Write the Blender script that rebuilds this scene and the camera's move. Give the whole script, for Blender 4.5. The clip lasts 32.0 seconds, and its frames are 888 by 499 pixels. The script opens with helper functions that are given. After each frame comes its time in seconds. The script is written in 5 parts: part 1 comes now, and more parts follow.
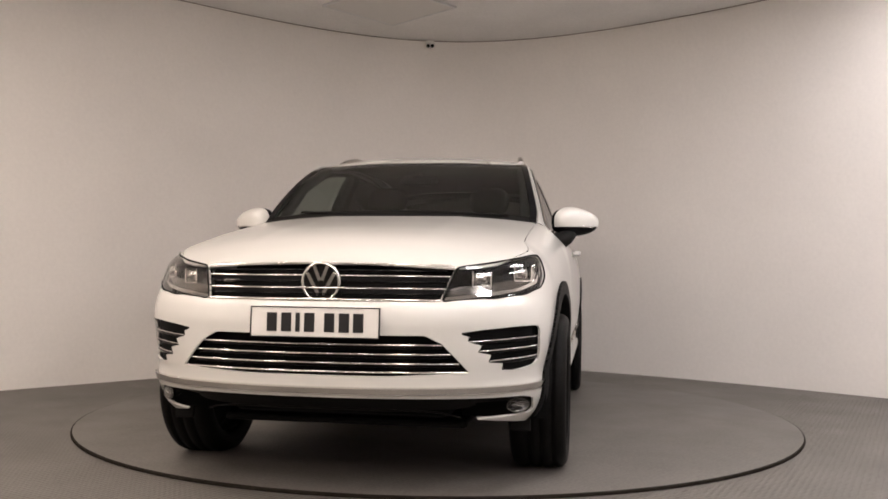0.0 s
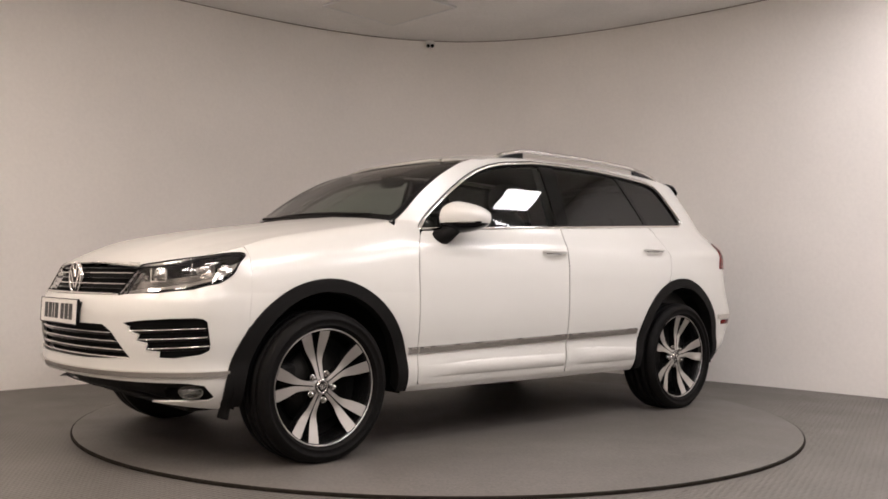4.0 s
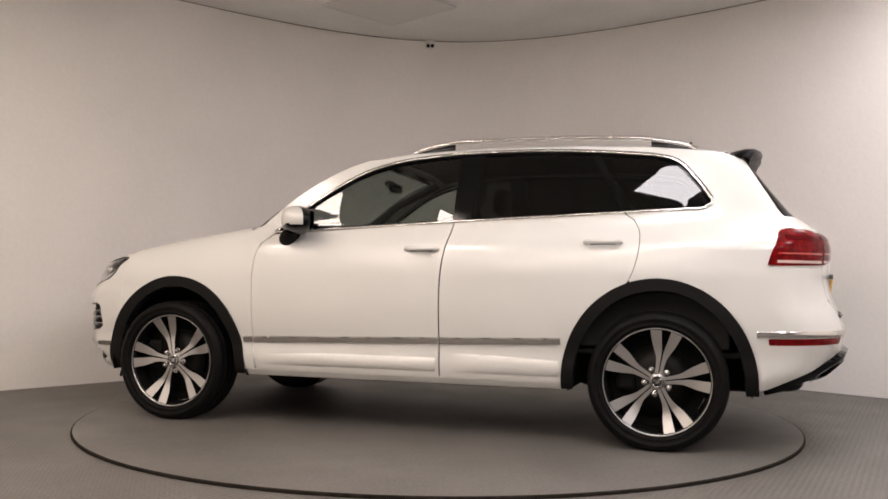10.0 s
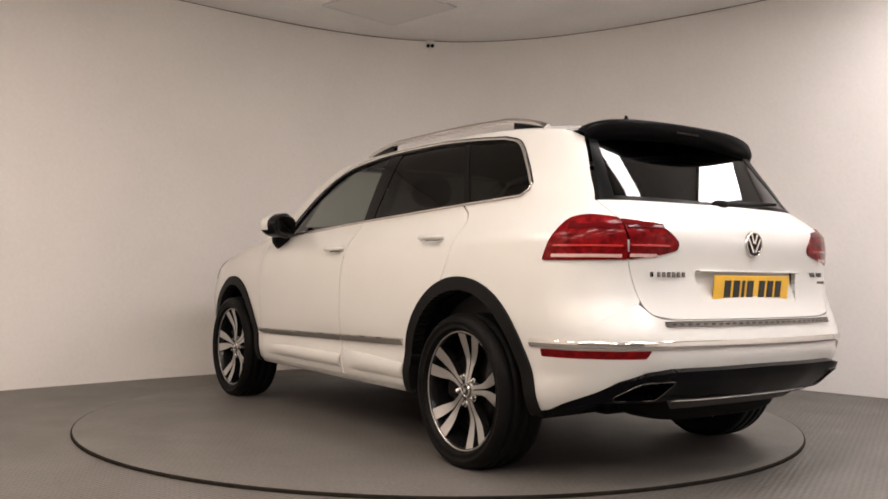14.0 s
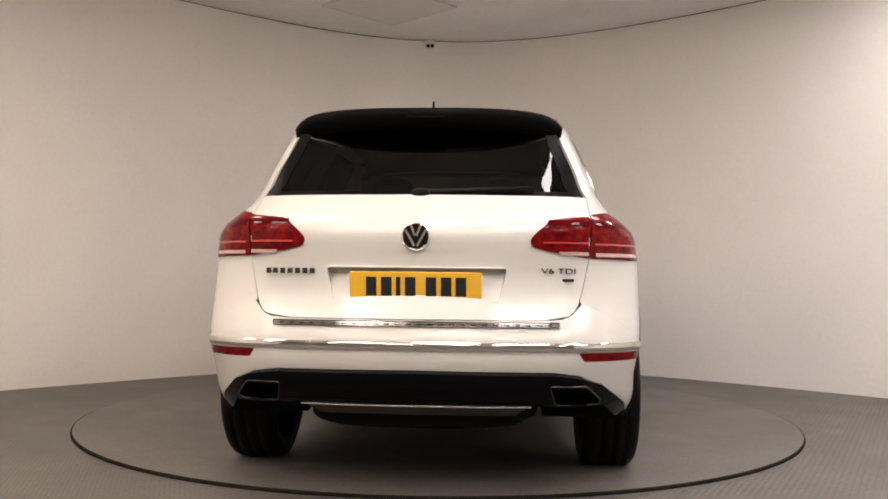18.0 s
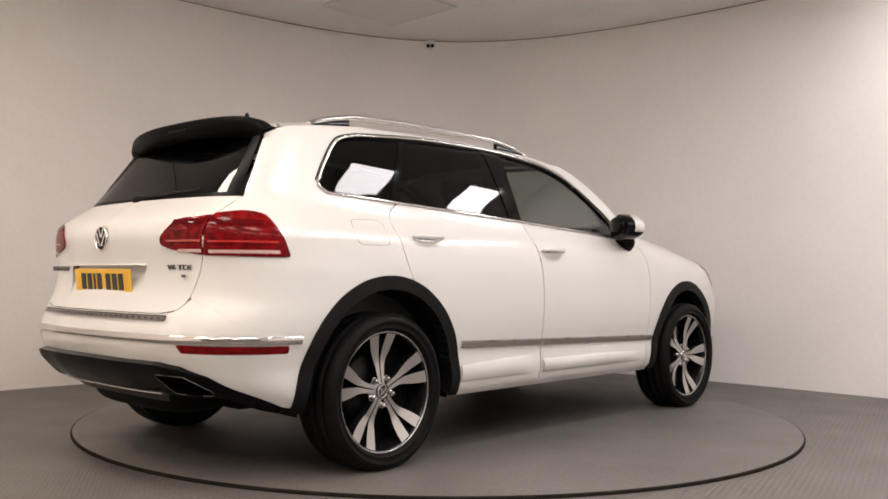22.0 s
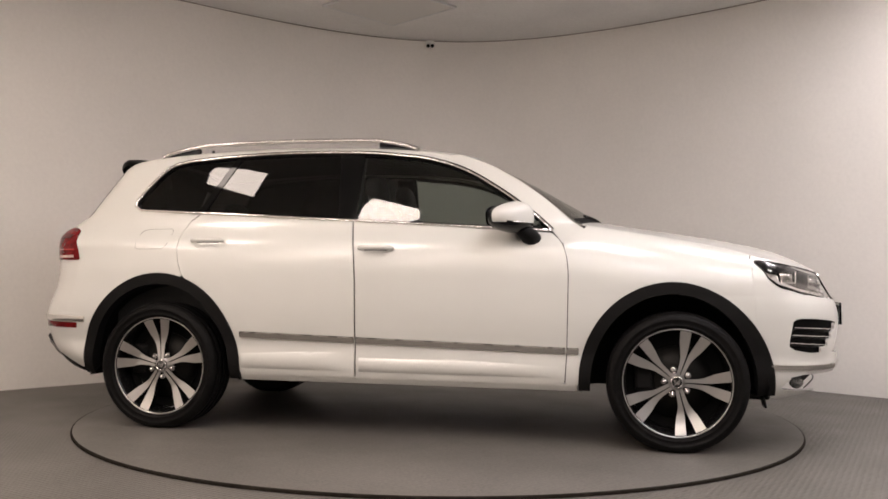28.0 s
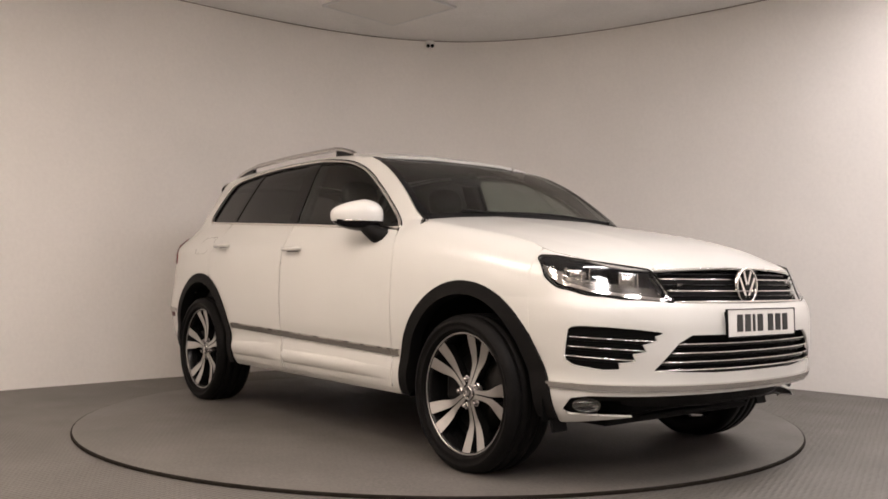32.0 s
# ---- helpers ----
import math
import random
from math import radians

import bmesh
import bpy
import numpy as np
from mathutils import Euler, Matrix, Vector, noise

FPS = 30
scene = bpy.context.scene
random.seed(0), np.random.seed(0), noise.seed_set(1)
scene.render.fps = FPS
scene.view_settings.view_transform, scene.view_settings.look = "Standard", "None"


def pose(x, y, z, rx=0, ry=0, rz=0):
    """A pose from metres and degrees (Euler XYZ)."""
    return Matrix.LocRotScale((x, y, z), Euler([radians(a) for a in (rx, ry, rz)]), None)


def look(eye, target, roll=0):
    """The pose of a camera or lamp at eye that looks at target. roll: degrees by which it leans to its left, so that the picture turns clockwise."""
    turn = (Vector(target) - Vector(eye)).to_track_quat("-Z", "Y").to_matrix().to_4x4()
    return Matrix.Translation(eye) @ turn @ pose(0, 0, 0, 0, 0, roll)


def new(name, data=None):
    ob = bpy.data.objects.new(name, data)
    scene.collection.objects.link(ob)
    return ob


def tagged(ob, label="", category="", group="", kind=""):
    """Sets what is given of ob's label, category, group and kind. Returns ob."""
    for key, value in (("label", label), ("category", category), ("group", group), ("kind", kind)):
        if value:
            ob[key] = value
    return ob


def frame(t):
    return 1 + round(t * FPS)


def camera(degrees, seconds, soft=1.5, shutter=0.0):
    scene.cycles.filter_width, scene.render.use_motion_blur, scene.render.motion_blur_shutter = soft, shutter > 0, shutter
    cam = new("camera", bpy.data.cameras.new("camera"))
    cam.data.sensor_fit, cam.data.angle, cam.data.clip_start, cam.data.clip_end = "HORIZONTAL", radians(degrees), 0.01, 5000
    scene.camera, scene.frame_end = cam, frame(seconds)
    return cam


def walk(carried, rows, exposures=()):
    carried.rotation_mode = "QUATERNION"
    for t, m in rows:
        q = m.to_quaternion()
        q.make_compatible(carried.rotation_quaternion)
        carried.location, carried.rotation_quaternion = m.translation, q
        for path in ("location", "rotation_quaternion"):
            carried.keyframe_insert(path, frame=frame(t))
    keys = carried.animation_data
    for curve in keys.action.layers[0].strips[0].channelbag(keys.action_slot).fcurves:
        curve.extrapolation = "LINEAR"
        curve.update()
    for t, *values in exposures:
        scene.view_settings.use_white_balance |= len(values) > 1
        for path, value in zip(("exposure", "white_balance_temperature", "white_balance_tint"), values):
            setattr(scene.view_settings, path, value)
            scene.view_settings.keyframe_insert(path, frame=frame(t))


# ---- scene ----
# The camera stands still; the turntable in front of it turns once in about 37 seconds.
cam = camera(53.03, 32.0, soft=1.7)
EYE = (0.0, -5.869, 0.9145)
STAND = look(EYE, (0.0038, -4.8694, 0.9436), 0.638)
walk(cam, [(0, STAND), (32, STAND)], [(t, e, k, 20) for t, e, k in ((0, -0.11, 6500), (3, -0.12, 6480), (7, -0.17, 6430), (9, -0.15, 6430), (11, -0.10, 6490), (14, -0.02, 6580), (17, -0.07, 6720), (19, -0.09, 6700), (21, -0.07, 6560),
                                                                   (23, -0.07, 6440), (25, -0.12, 6440), (28, -0.20, 6490), (30, -0.13, 6530), (32, -0.07, 6560))])

# ---- world and light ----
world = bpy.data.worlds.new("world")
world.use_nodes = True
world.node_tree.nodes["Background"].inputs["Color"].default_value = (0.9, 0.95, 1.0, 1)
world.node_tree.nodes["Background"].inputs["Strength"].default_value = 0.02
scene.world = world

CEILING = 3.325         # height of the ceiling
PANEL_GLOW = 29.5       # light given off by a ceiling panel on the cool side of the studio
PANEL_TINT = (0.995, 0.985, 0.945)
WARM_GLOW = 28.5        # and by the warmer panels on the other side
WARM_TINT = (1.0, 0.895, 0.745)


# ---- materials ----
def material(name, base, rough=0.5, metal=0.0, coat=0.0, spec=0.5, emit=None, strength=0.0,
             grain=0.0, grain_scale=200.0, stain=0.0, stain_scale=2.0, bump=0.0, bump_scale=150.0, rough_var=0.0):
    m = bpy.data.materials.new(name)
    m.use_nodes = True
    nt = m.node_tree
    b = nt.nodes["Principled BSDF"]
    b.inputs["Base Color"].default_value = (*base, 1)
    b.inputs["Roughness"].default_value = rough
    b.inputs["Metallic"].default_value = metal
    b.inputs["Coat Weight"].default_value = coat
    b.inputs["Coat Roughness"].default_value = 0.03
    b.inputs["Specular IOR Level"].default_value = spec
    if emit:
        b.inputs["Emission Color"].default_value = (*emit, 1)
        b.inputs["Emission Strength"].default_value = strength
    co = nt.nodes.new("ShaderNodeTexCoord")
    socket = None
    for amount, size in ((stain, stain_scale), (grain, grain_scale)):
        if not amount:
            continue
        n = nt.nodes.new("ShaderNodeTexNoise")
        n.inputs["Scale"].default_value, n.inputs["Detail"].default_value = size, 5
        nt.links.new(co.outputs["Object"], n.inputs["Vector"])
        r = nt.nodes.new("ShaderNodeMapRange")
        r.inputs["From Min"].default_value, r.inputs["From Max"].default_value = 0.3, 0.7
        r.inputs["To Min"].default_value, r.inputs["To Max"].default_value = 1 - amount, 1 + amount
        nt.links.new(n.outputs["Fac"], r.inputs["Value"])
        mix = nt.nodes.new("ShaderNodeMix")
        mix.data_type, mix.blend_type = "RGBA", "MULTIPLY"
        mix.inputs["Factor"].default_value = 1
        if socket:
            nt.links.new(socket, mix.inputs["A"])
        else:
            mix.inputs["A"].default_value = (*base, 1)
        nt.links.new(r.outputs["Result"], mix.inputs["B"])
        socket = mix.outputs["Result"]
    if socket:
        nt.links.new(socket, b.inputs["Base Color"])
    if rough_var:
        n = nt.nodes.new("ShaderNodeTexNoise")
        n.inputs["Scale"].default_value, n.inputs["Detail"].default_value = stain_scale * 2.3, 6
        nt.links.new(co.outputs["Object"], n.inputs["Vector"])
        r = nt.nodes.new("ShaderNodeMapRange")
        r.inputs["To Min"].default_value, r.inputs["To Max"].default_value = rough - rough_var, rough + rough_var
        nt.links.new(n.outputs["Fac"], r.inputs["Value"])
        nt.links.new(r.outputs["Result"], b.inputs["Roughness"])
    if bump:
        n = nt.nodes.new("ShaderNodeTexNoise")
        n.inputs["Scale"].default_value, n.inputs["Detail"].default_value = bump_scale, 4
        nt.links.new(co.outputs["Object"], n.inputs["Vector"])
        bp = nt.nodes.new("ShaderNodeBump")
        bp.inputs["Strength"].default_value, bp.inputs["Distance"].default_value = bump, 0.004
        nt.links.new(n.outputs["Fac"], bp.inputs["Height"])
        nt.links.new(bp.outputs["Normal"], b.inputs["Normal"])
    return m


def glass(name, tint, gloss=0.9, sheen=0.055):
    """A thin pane: tinted see-through with a mirror-like sheen that grows towards grazing angles."""
    m = bpy.data.materials.new(name)
    m.use_nodes = True
    nt = m.node_tree
    nt.nodes.remove(nt.nodes["Principled BSDF"])
    out = nt.nodes["Material Output"]
    t, g = nt.nodes.new("ShaderNodeBsdfTransparent"), nt.nodes.new("ShaderNodeBsdfGlossy")
    t.inputs["Color"].default_value = (*tint, 1)
    g.inputs["Color"].default_value = (gloss, gloss, gloss, 1)
    g.inputs["Roughness"].default_value = 0.008
    lw, mix = nt.nodes.new("ShaderNodeLayerWeight"), nt.nodes.new("ShaderNodeMixShader")
    lw.inputs["Blend"].default_value = 0.5
    power, scale = nt.nodes.new("ShaderNodeMath"), nt.nodes.new("ShaderNodeMath")
    power.operation, scale.operation = "POWER", "MULTIPLY_ADD"
    power.inputs[1].default_value = 4.5
    scale.inputs[1].default_value, scale.inputs[2].default_value = 0.72, sheen
    nt.links.new(lw.outputs["Facing"], power.inputs[0])
    nt.links.new(power.outputs[0], scale.inputs[0])
    nt.links.new(scale.outputs[0], mix.inputs[0])
    nt.links.new(t.outputs[0], mix.inputs[1])
    nt.links.new(g.outputs[0], mix.inputs[2])
    nt.links.new(mix.outputs[0], out.inputs["Surface"])
    return m


def floor_material(name, relief):
    """Grey ribbed rubber sheet with scuffs."""
    m = material(name, (0.108, 0.099, 0.089), rough=0.5, grain=0.20, grain_scale=70, stain=0.12, stain_scale=1.1, rough_var=0.12)
    nt = m.node_tree
    b = nt.nodes["Principled BSDF"]
    co = nt.nodes.new("ShaderNodeTexCoord")
    mp = nt.nodes.new("ShaderNodeMapping")
    mp.inputs["Rotation"].default_value = (0, 0, 0.5)
    nt.links.new(co.outputs["Object"], mp.inputs["Vector"])
    heights = []
    for kind in ("X", "Y"):
        w = nt.nodes.new("ShaderNodeTexWave")
        w.wave_type, w.bands_direction = "BANDS", kind
        w.inputs["Scale"].default_value = 11.0
        nt.links.new(mp.outputs["Vector"], w.inputs["Vector"])
        heights.append(w.outputs["Fac"])
    mul = nt.nodes.new("ShaderNodeMath")
    mul.operation = "MULTIPLY"
    nt.links.new(heights[0], mul.inputs[0])
    nt.links.new(heights[1], mul.inputs[1])
    bp = nt.nodes.new("ShaderNodeBump")
    bp.inputs["Strength"].default_value, bp.inputs["Distance"].default_value = relief, 0.003
    nt.links.new(mul.outputs[0], bp.inputs["Height"])
    nt.links.new(bp.outputs["Normal"], b.inputs["Normal"])
    return m


PAINT = material("white_paint", (0.62, 0.612, 0.575), rough=0.30, coat=1.0, bump=0.02, bump_scale=9, stain=0.012, stain_scale=3)
PAINT.node_tree.nodes["Principled BSDF"].inputs["Coat Roughness"].default_value = 0.19
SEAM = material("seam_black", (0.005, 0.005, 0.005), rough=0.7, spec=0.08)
GLOSS_BLACK = material("gloss_black", (0.004, 0.004, 0.005), rough=0.06, spec=0.18)
SPOILER_BLACK = material("spoiler_black", (0.004, 0.004, 0.004), rough=0.30, spec=0.03)
DIFFUSER = material("bumper_black", (0.003, 0.003, 0.004), rough=0.06, spec=0.07)
SEAL_BLACK = material("seal_black", (0.004, 0.004, 0.004), rough=0.06, spec=0.14)
DARK_MIRROR = material("mirror_glass", (0.035, 0.037, 0.039), rough=0.03, metal=1.0)
PLASTIC = material("dark_plastic", (0.0065, 0.006, 0.0058), spec=0.12, rough=0.6, grain=0.2, grain_scale=400, bump=0.15, bump_scale=900)
RUBBER = material("tyre_rubber", (0.0060, 0.0056, 0.0054), spec=0.07, rough=0.5, grain=0.25, grain_scale=60, stain=0.2, stain_scale=6, bump=0.1, bump_scale=300)
CHROME = material("chrome", (0.78, 0.76, 0.73), rough=0.09, metal=1.0)
SATIN = material("satin_metal", (0.60, 0.58, 0.56), rough=0.24, metal=1.0, rough_var=0.05, stain_scale=20)
RIM_FACE = material("turned_alloy", (0.54, 0.527, 0.508), rough=0.30, metal=1.0, grain=0.06, grain_scale=350)
RIM_BLACK = material("wheel_black", (0.006, 0.006, 0.006), rough=0.2, spec=0.35)
DISC = material("brake_steel", (0.02, 0.019, 0.018), rough=0.5, metal=1.0, grain=0.15, grain_scale=150)
LAMP_CHROME = material("lamp_chrome", (0.20, 0.188, 0.175), rough=0.16, metal=1.0, rough_var=0.08, stain_scale=14)
LAMP_GREY = material("lamp_bowl", (0.13, 0.126, 0.12), rough=0.2, metal=1.0)
CLEAR = glass("clear_lens", (0.92, 0.92, 0.92), 1.0)
GREEN_GLASS = glass("tinted_glass", (0.47, 0.51, 0.485), 0.9, 0.045)
PRIVACY = glass("privacy_glass", (0.04, 0.042, 0.04), 0.85, 0.032)
RED_LENS = material("red_lens", (0.130, 0.0035, 0.0045), rough=0.18, spec=0.10, coat=0.05, stain=0.5, stain_scale=34)
DEEP_RED = material("deep_red_lens", (0.075, 0.003, 0.004), rough=0.10, spec=0.12, coat=0.05)
RED_GLINT = material("bright_red_lens", (0.42, 0.018, 0.015), rough=0.15, coat=1.0)
PINK_LENS = material("frosted_lens", (0.52, 0.33, 0.30), rough=0.15, coat=1.0, grain=0.2, grain_scale=160)
WHITE_PLATE = material("plate_white", (0.74, 0.72, 0.68), rough=0.35, stain=0.05, stain_scale=9)
YELLOW_PLATE = material("plate_yellow", (0.80, 0.46, 0.035), rough=0.35, stain=0.05, stain_scale=9)
INK = material("plate_ink", (0.012, 0.012, 0.012), rough=0.4)
CABIN = material("cabin_trim", (0.018, 0.0175, 0.017), rough=0.7, grain=0.2, grain_scale=120)
LEATHER = material("seat_leather", (0.018, 0.017, 0.016), rough=0.5, bump=0.2, bump_scale=120, grain=0.15, grain_scale=60)
HEADLINER = material("headliner", (0.03, 0.029, 0.027), rough=0.9)
WALL = material("matt_white_wall", (0.87, 0.835, 0.795), rough=0.75, stain=0.035, stain_scale=0.9, grain=0.02, grain_scale=35, bump=0.04, bump_scale=40)
BACK_WALL = material("dark_studio_wall", (0.17, 0.162, 0.155), rough=0.8, stain=0.06, stain_scale=0.9, grain=0.03, grain_scale=35)
CEIL = material("ceiling_white", (0.79, 0.775, 0.755), rough=0.85, stain=0.05, stain_scale=1.6, grain=0.05, grain_scale=60)
JOINT = material("brown_joint", (0.16, 0.12, 0.085), rough=0.8, grain=0.3, grain_scale=12)
FLOOR = floor_material("grey_rubber_floor", 0.9)
DECKING = floor_material("grey_rubber_deck", 0.16)
EDGE = material("dark_edge_trim", (0.015, 0.0125, 0.010), spec=0.04, rough=0.9, grain=0.3, grain_scale=25)
GLOW = material("panel_diffuser", (0.8, 0.8, 0.8), rough=0.6, emit=PANEL_TINT, strength=PANEL_GLOW)
WARM = material("warm_diffuser", (0.8, 0.8, 0.8), rough=0.6, emit=WARM_TINT, strength=WARM_GLOW)
TRIM = material("bright_trim", (0.66, 0.64, 0.61), rough=0.08, metal=1.0, rough_var=0.04, stain_scale=20)
SKID = material("skid_grey", (0.030, 0.027, 0.024), rough=0.5, grain=0.1, grain_scale=90)
LAMP_OFF = material("unlit_diffuser", (0.68, 0.66, 0.63), rough=0.35)
WHITE_PLASTIC = material("white_plastic", (0.75, 0.73, 0.70), rough=0.4)
GREY_FRAME = material("panel_frame", (0.7, 0.7, 0.7), rough=0.4, metal=0.3)


# ---- shapes ----
def curve(*pts):
    """A smooth function through (x, y) points that never overshoots."""
    x, y = np.array(pts, float).T
    h, d = np.diff(x), np.diff(y) / np.diff(x)
    m = np.zeros_like(x)
    m[0], m[-1] = d[0], d[-1]
    for i in range(1, len(x) - 1):
        if d[i - 1] * d[i] > 0:
            w1, w2 = 2 * h[i] + h[i - 1], h[i] + 2 * h[i - 1]
            m[i] = (w1 + w2) / (w1 / d[i - 1] + w2 / d[i])

    def f(v):
        v = np.clip(np.asarray(v, float), x[0], x[-1])
        i = np.clip(np.searchsorted(x, v) - 1, 0, len(x) - 2)
        t = (v - x[i]) / h[i]
        return (y[i] * (1 + 2 * t) * (1 - t) ** 2 + m[i] * h[i] * t * (1 - t) ** 2
                + y[i + 1] * t * t * (3 - 2 * t) + m[i + 1] * h[i] * t * t * (t - 1))
    return f


def softened(f, lo, hi, width):
    """The same function with its small kinks evened out over a width."""
    x = np.linspace(lo - 4 * width, hi + 4 * width, 1600)
    step = x[1] - x[0]
    k = np.exp(-0.5 * (np.arange(-int(3 * width / step), int(3 * width / step) + 1) * step / width) ** 2)
    inner = np.clip(x, lo, hi)
    y = f(inner) + np.where(x < lo, (x - lo) * (f(lo + 0.01) - f(lo)) * 100, 0) + np.where(x > hi, (x - hi) * (f(hi) - f(hi - 0.01)) * 100, 0)
    s = np.convolve(np.pad(y, len(k) // 2, mode="edge"), k / k.sum(), mode="valid")
    return lambda v: np.interp(np.clip(v, lo, hi), x, s)


def ease(a, b, v):
    t = np.clip((np.asarray(v, float) - a) / (b - a), 0, 1)
    return t * t * (3 - 2 * t)


def rounded(pts, r, n=5):
    """A polygon with its corners rounded; r is one radius or one for each corner."""
    out, k = [], len(pts)
    rs = r if isinstance(r, (list, tuple)) else [r] * k
    for i in range(k):
        p, a, b = (np.array(pts[j % k], float) for j in (i, i - 1, i + 1))
        la, lb = np.linalg.norm(a - p), np.linalg.norm(b - p)
        c = min(rs[i], 0.49 * la, 0.49 * lb)
        if c < 1e-5:
            out.append(p)
            continue
        s, e = p + (a - p) / la * c, p + (b - p) / lb * c
        for j in range(n + 1):
            t = j / n
            out.append((1 - t) ** 2 * s + 2 * t * (1 - t) * p + t * t * e)
    return np.array(out)


def smooth_line(pts, n=6):
    """Points along a Catmull-Rom line through pts."""
    p = np.array(pts, float)
    q = np.vstack([2 * p[0] - p[1], p, 2 * p[-1] - p[-2]])
    out = []
    for i in range(1, len(q) - 2):
        for j in range(n):
            t = j / n
            out.append(0.5 * (2 * q[i] + (q[i + 1] - q[i - 1]) * t + (2 * q[i - 1] - 5 * q[i] + 4 * q[i + 1] - q[i + 2]) * t * t
                              + (3 * q[i] - q[i - 1] - 3 * q[i + 1] + q[i + 2]) * t ** 3))
    out.append(p[-1])
    return np.array(out)


def inside(pts, poly):
    x, y = pts[:, 0], pts[:, 1]
    res = np.zeros(len(pts), bool)
    for (x1, y1), (x2, y2) in zip(poly, np.roll(poly, -1, 0)):
        if y1 == y2:
            continue
        res ^= ((y1 > y) != (y2 > y)) & (x < (x2 - x1) * (y - y1) / (y2 - y1) + x1)
    return res


def nearest(pts, polys):
    best, where = np.full(len(pts), 1e9), pts.copy()
    for poly in polys:
        for a, b in zip(poly, np.roll(poly, -1, 0)):
            d = b - a
            ll = d @ d
            if ll < 1e-12:
                continue
            t = np.clip(((pts - a) @ d) / ll, 0, 1)
            q = a + t[:, None] * d
            dist = np.hypot(*(pts - q).T)
            s = dist < best
            best[s], where[s] = dist[s], q[s]
    return where


def shell(surf, poly, holes=(), step=0.02, side=1, rim=0.012, off=0.0, centre=(0, 0, 0.8)):
    """The piece of a surface inside a polygon of its two parameters, less the holes, with its edges turned in by rim.
    Returns vertices, faces, how many of the faces are smooth, a slot and the surface's own normals."""
    poly = np.array(poly, float)
    holes = [np.array(h, float) for h in holes]
    sa, sb = step if isinstance(step, tuple) else (step, step)
    lo, hi = poly.min(0), poly.max(0)
    na, nb = max(2, int(np.ceil((hi[0] - lo[0]) / sa))), max(2, int(np.ceil((hi[1] - lo[1]) / sb)))
    ga, gb = np.meshgrid(np.linspace(lo[0], hi[0], na + 1), np.linspace(lo[1], hi[1], nb + 1), indexing="ij")
    uv = np.stack([ga.ravel(), gb.ravel()], 1)
    i, j = np.meshgrid(np.arange(na), np.arange(nb), indexing="ij")
    k = (i * (nb + 1) + j).ravel()
    quads = np.stack([k, k + nb + 1, k + nb + 2, k + 1], 1)
    mid = uv[quads].mean(1)
    keep = inside(mid, poly)
    for h in holes:
        keep &= ~inside(mid, h)
    quads = quads[keep]
    count = {}
    for q in quads:
        for a, b in ((q[0], q[1]), (q[1], q[2]), (q[2], q[3]), (q[3], q[0])):
            key = (a, b) if a < b else (b, a)
            count[key] = count.get(key, 0) + 1
    edge = [e for e, c in count.items() if c == 1]
    rimv = np.unique(np.array(edge).ravel())
    uv[rimv] = nearest(uv[rimv], [poly, *holes])
    used = np.unique(quads.ravel())
    index = np.full(len(uv), -1)
    index[used] = np.arange(len(used))
    uv, quads = uv[used], index[quads]
    edge = [(index[a], index[b]) for a, b in edge]
    e = 1e-3
    p = surf(uv[:, 0], uv[:, 1])
    n = np.cross(surf(uv[:, 0] + e, uv[:, 1]) - surf(uv[:, 0] - e, uv[:, 1]), surf(uv[:, 0], uv[:, 1] + e) - surf(uv[:, 0], uv[:, 1] - e))
    n /= np.linalg.norm(n, axis=1)[:, None] + 1e-12
    c = np.array(centre, float) * np.ones_like(p)
    c[:, 0] = np.clip(p[:, 0], -1.3, 1.3) if centre == (0, 0, 0.8) else centre[0]
    turn = np.sign(np.sum(n * (p - c), axis=1))
    flip = np.sum(turn) < 0
    n *= -1 if flip else 1
    p = p + n * off
    faces = [tuple(q[::-1]) if flip else tuple(q) for q in quads]
    nsm = len(faces)
    verts, normals = p, n
    if rim:
        rv = sorted({v for ed in edge for v in ed})
        at = {v: i for i, v in enumerate(rv)}
        base = len(p)
        verts = np.vstack([p, p[rv], p[rv] - n[rv] * rim])
        normals = np.vstack([n, np.zeros((2 * len(rv), 3))])
        for a, b in edge:
            faces.append((base + at[a], base + at[b], base + len(rv) + at[b], base + len(rv) + at[a]))
    if side < 0:
        verts, normals = verts * np.array([1, -1, 1]), normals * np.array([1, -1, 1])
        faces = [f[::-1] for f in faces]
    return verts, faces, nsm, 0, normals


def grid(points):
    """A smooth sheet from an array of rows of points."""
    a, b = points.shape[:2]
    f = [(i * b + j, (i + 1) * b + j, (i + 1) * b + j + 1, i * b + j + 1) for i in range(a - 1) for j in range(b - 1)]
    return points.reshape(-1, 3), f, len(f)


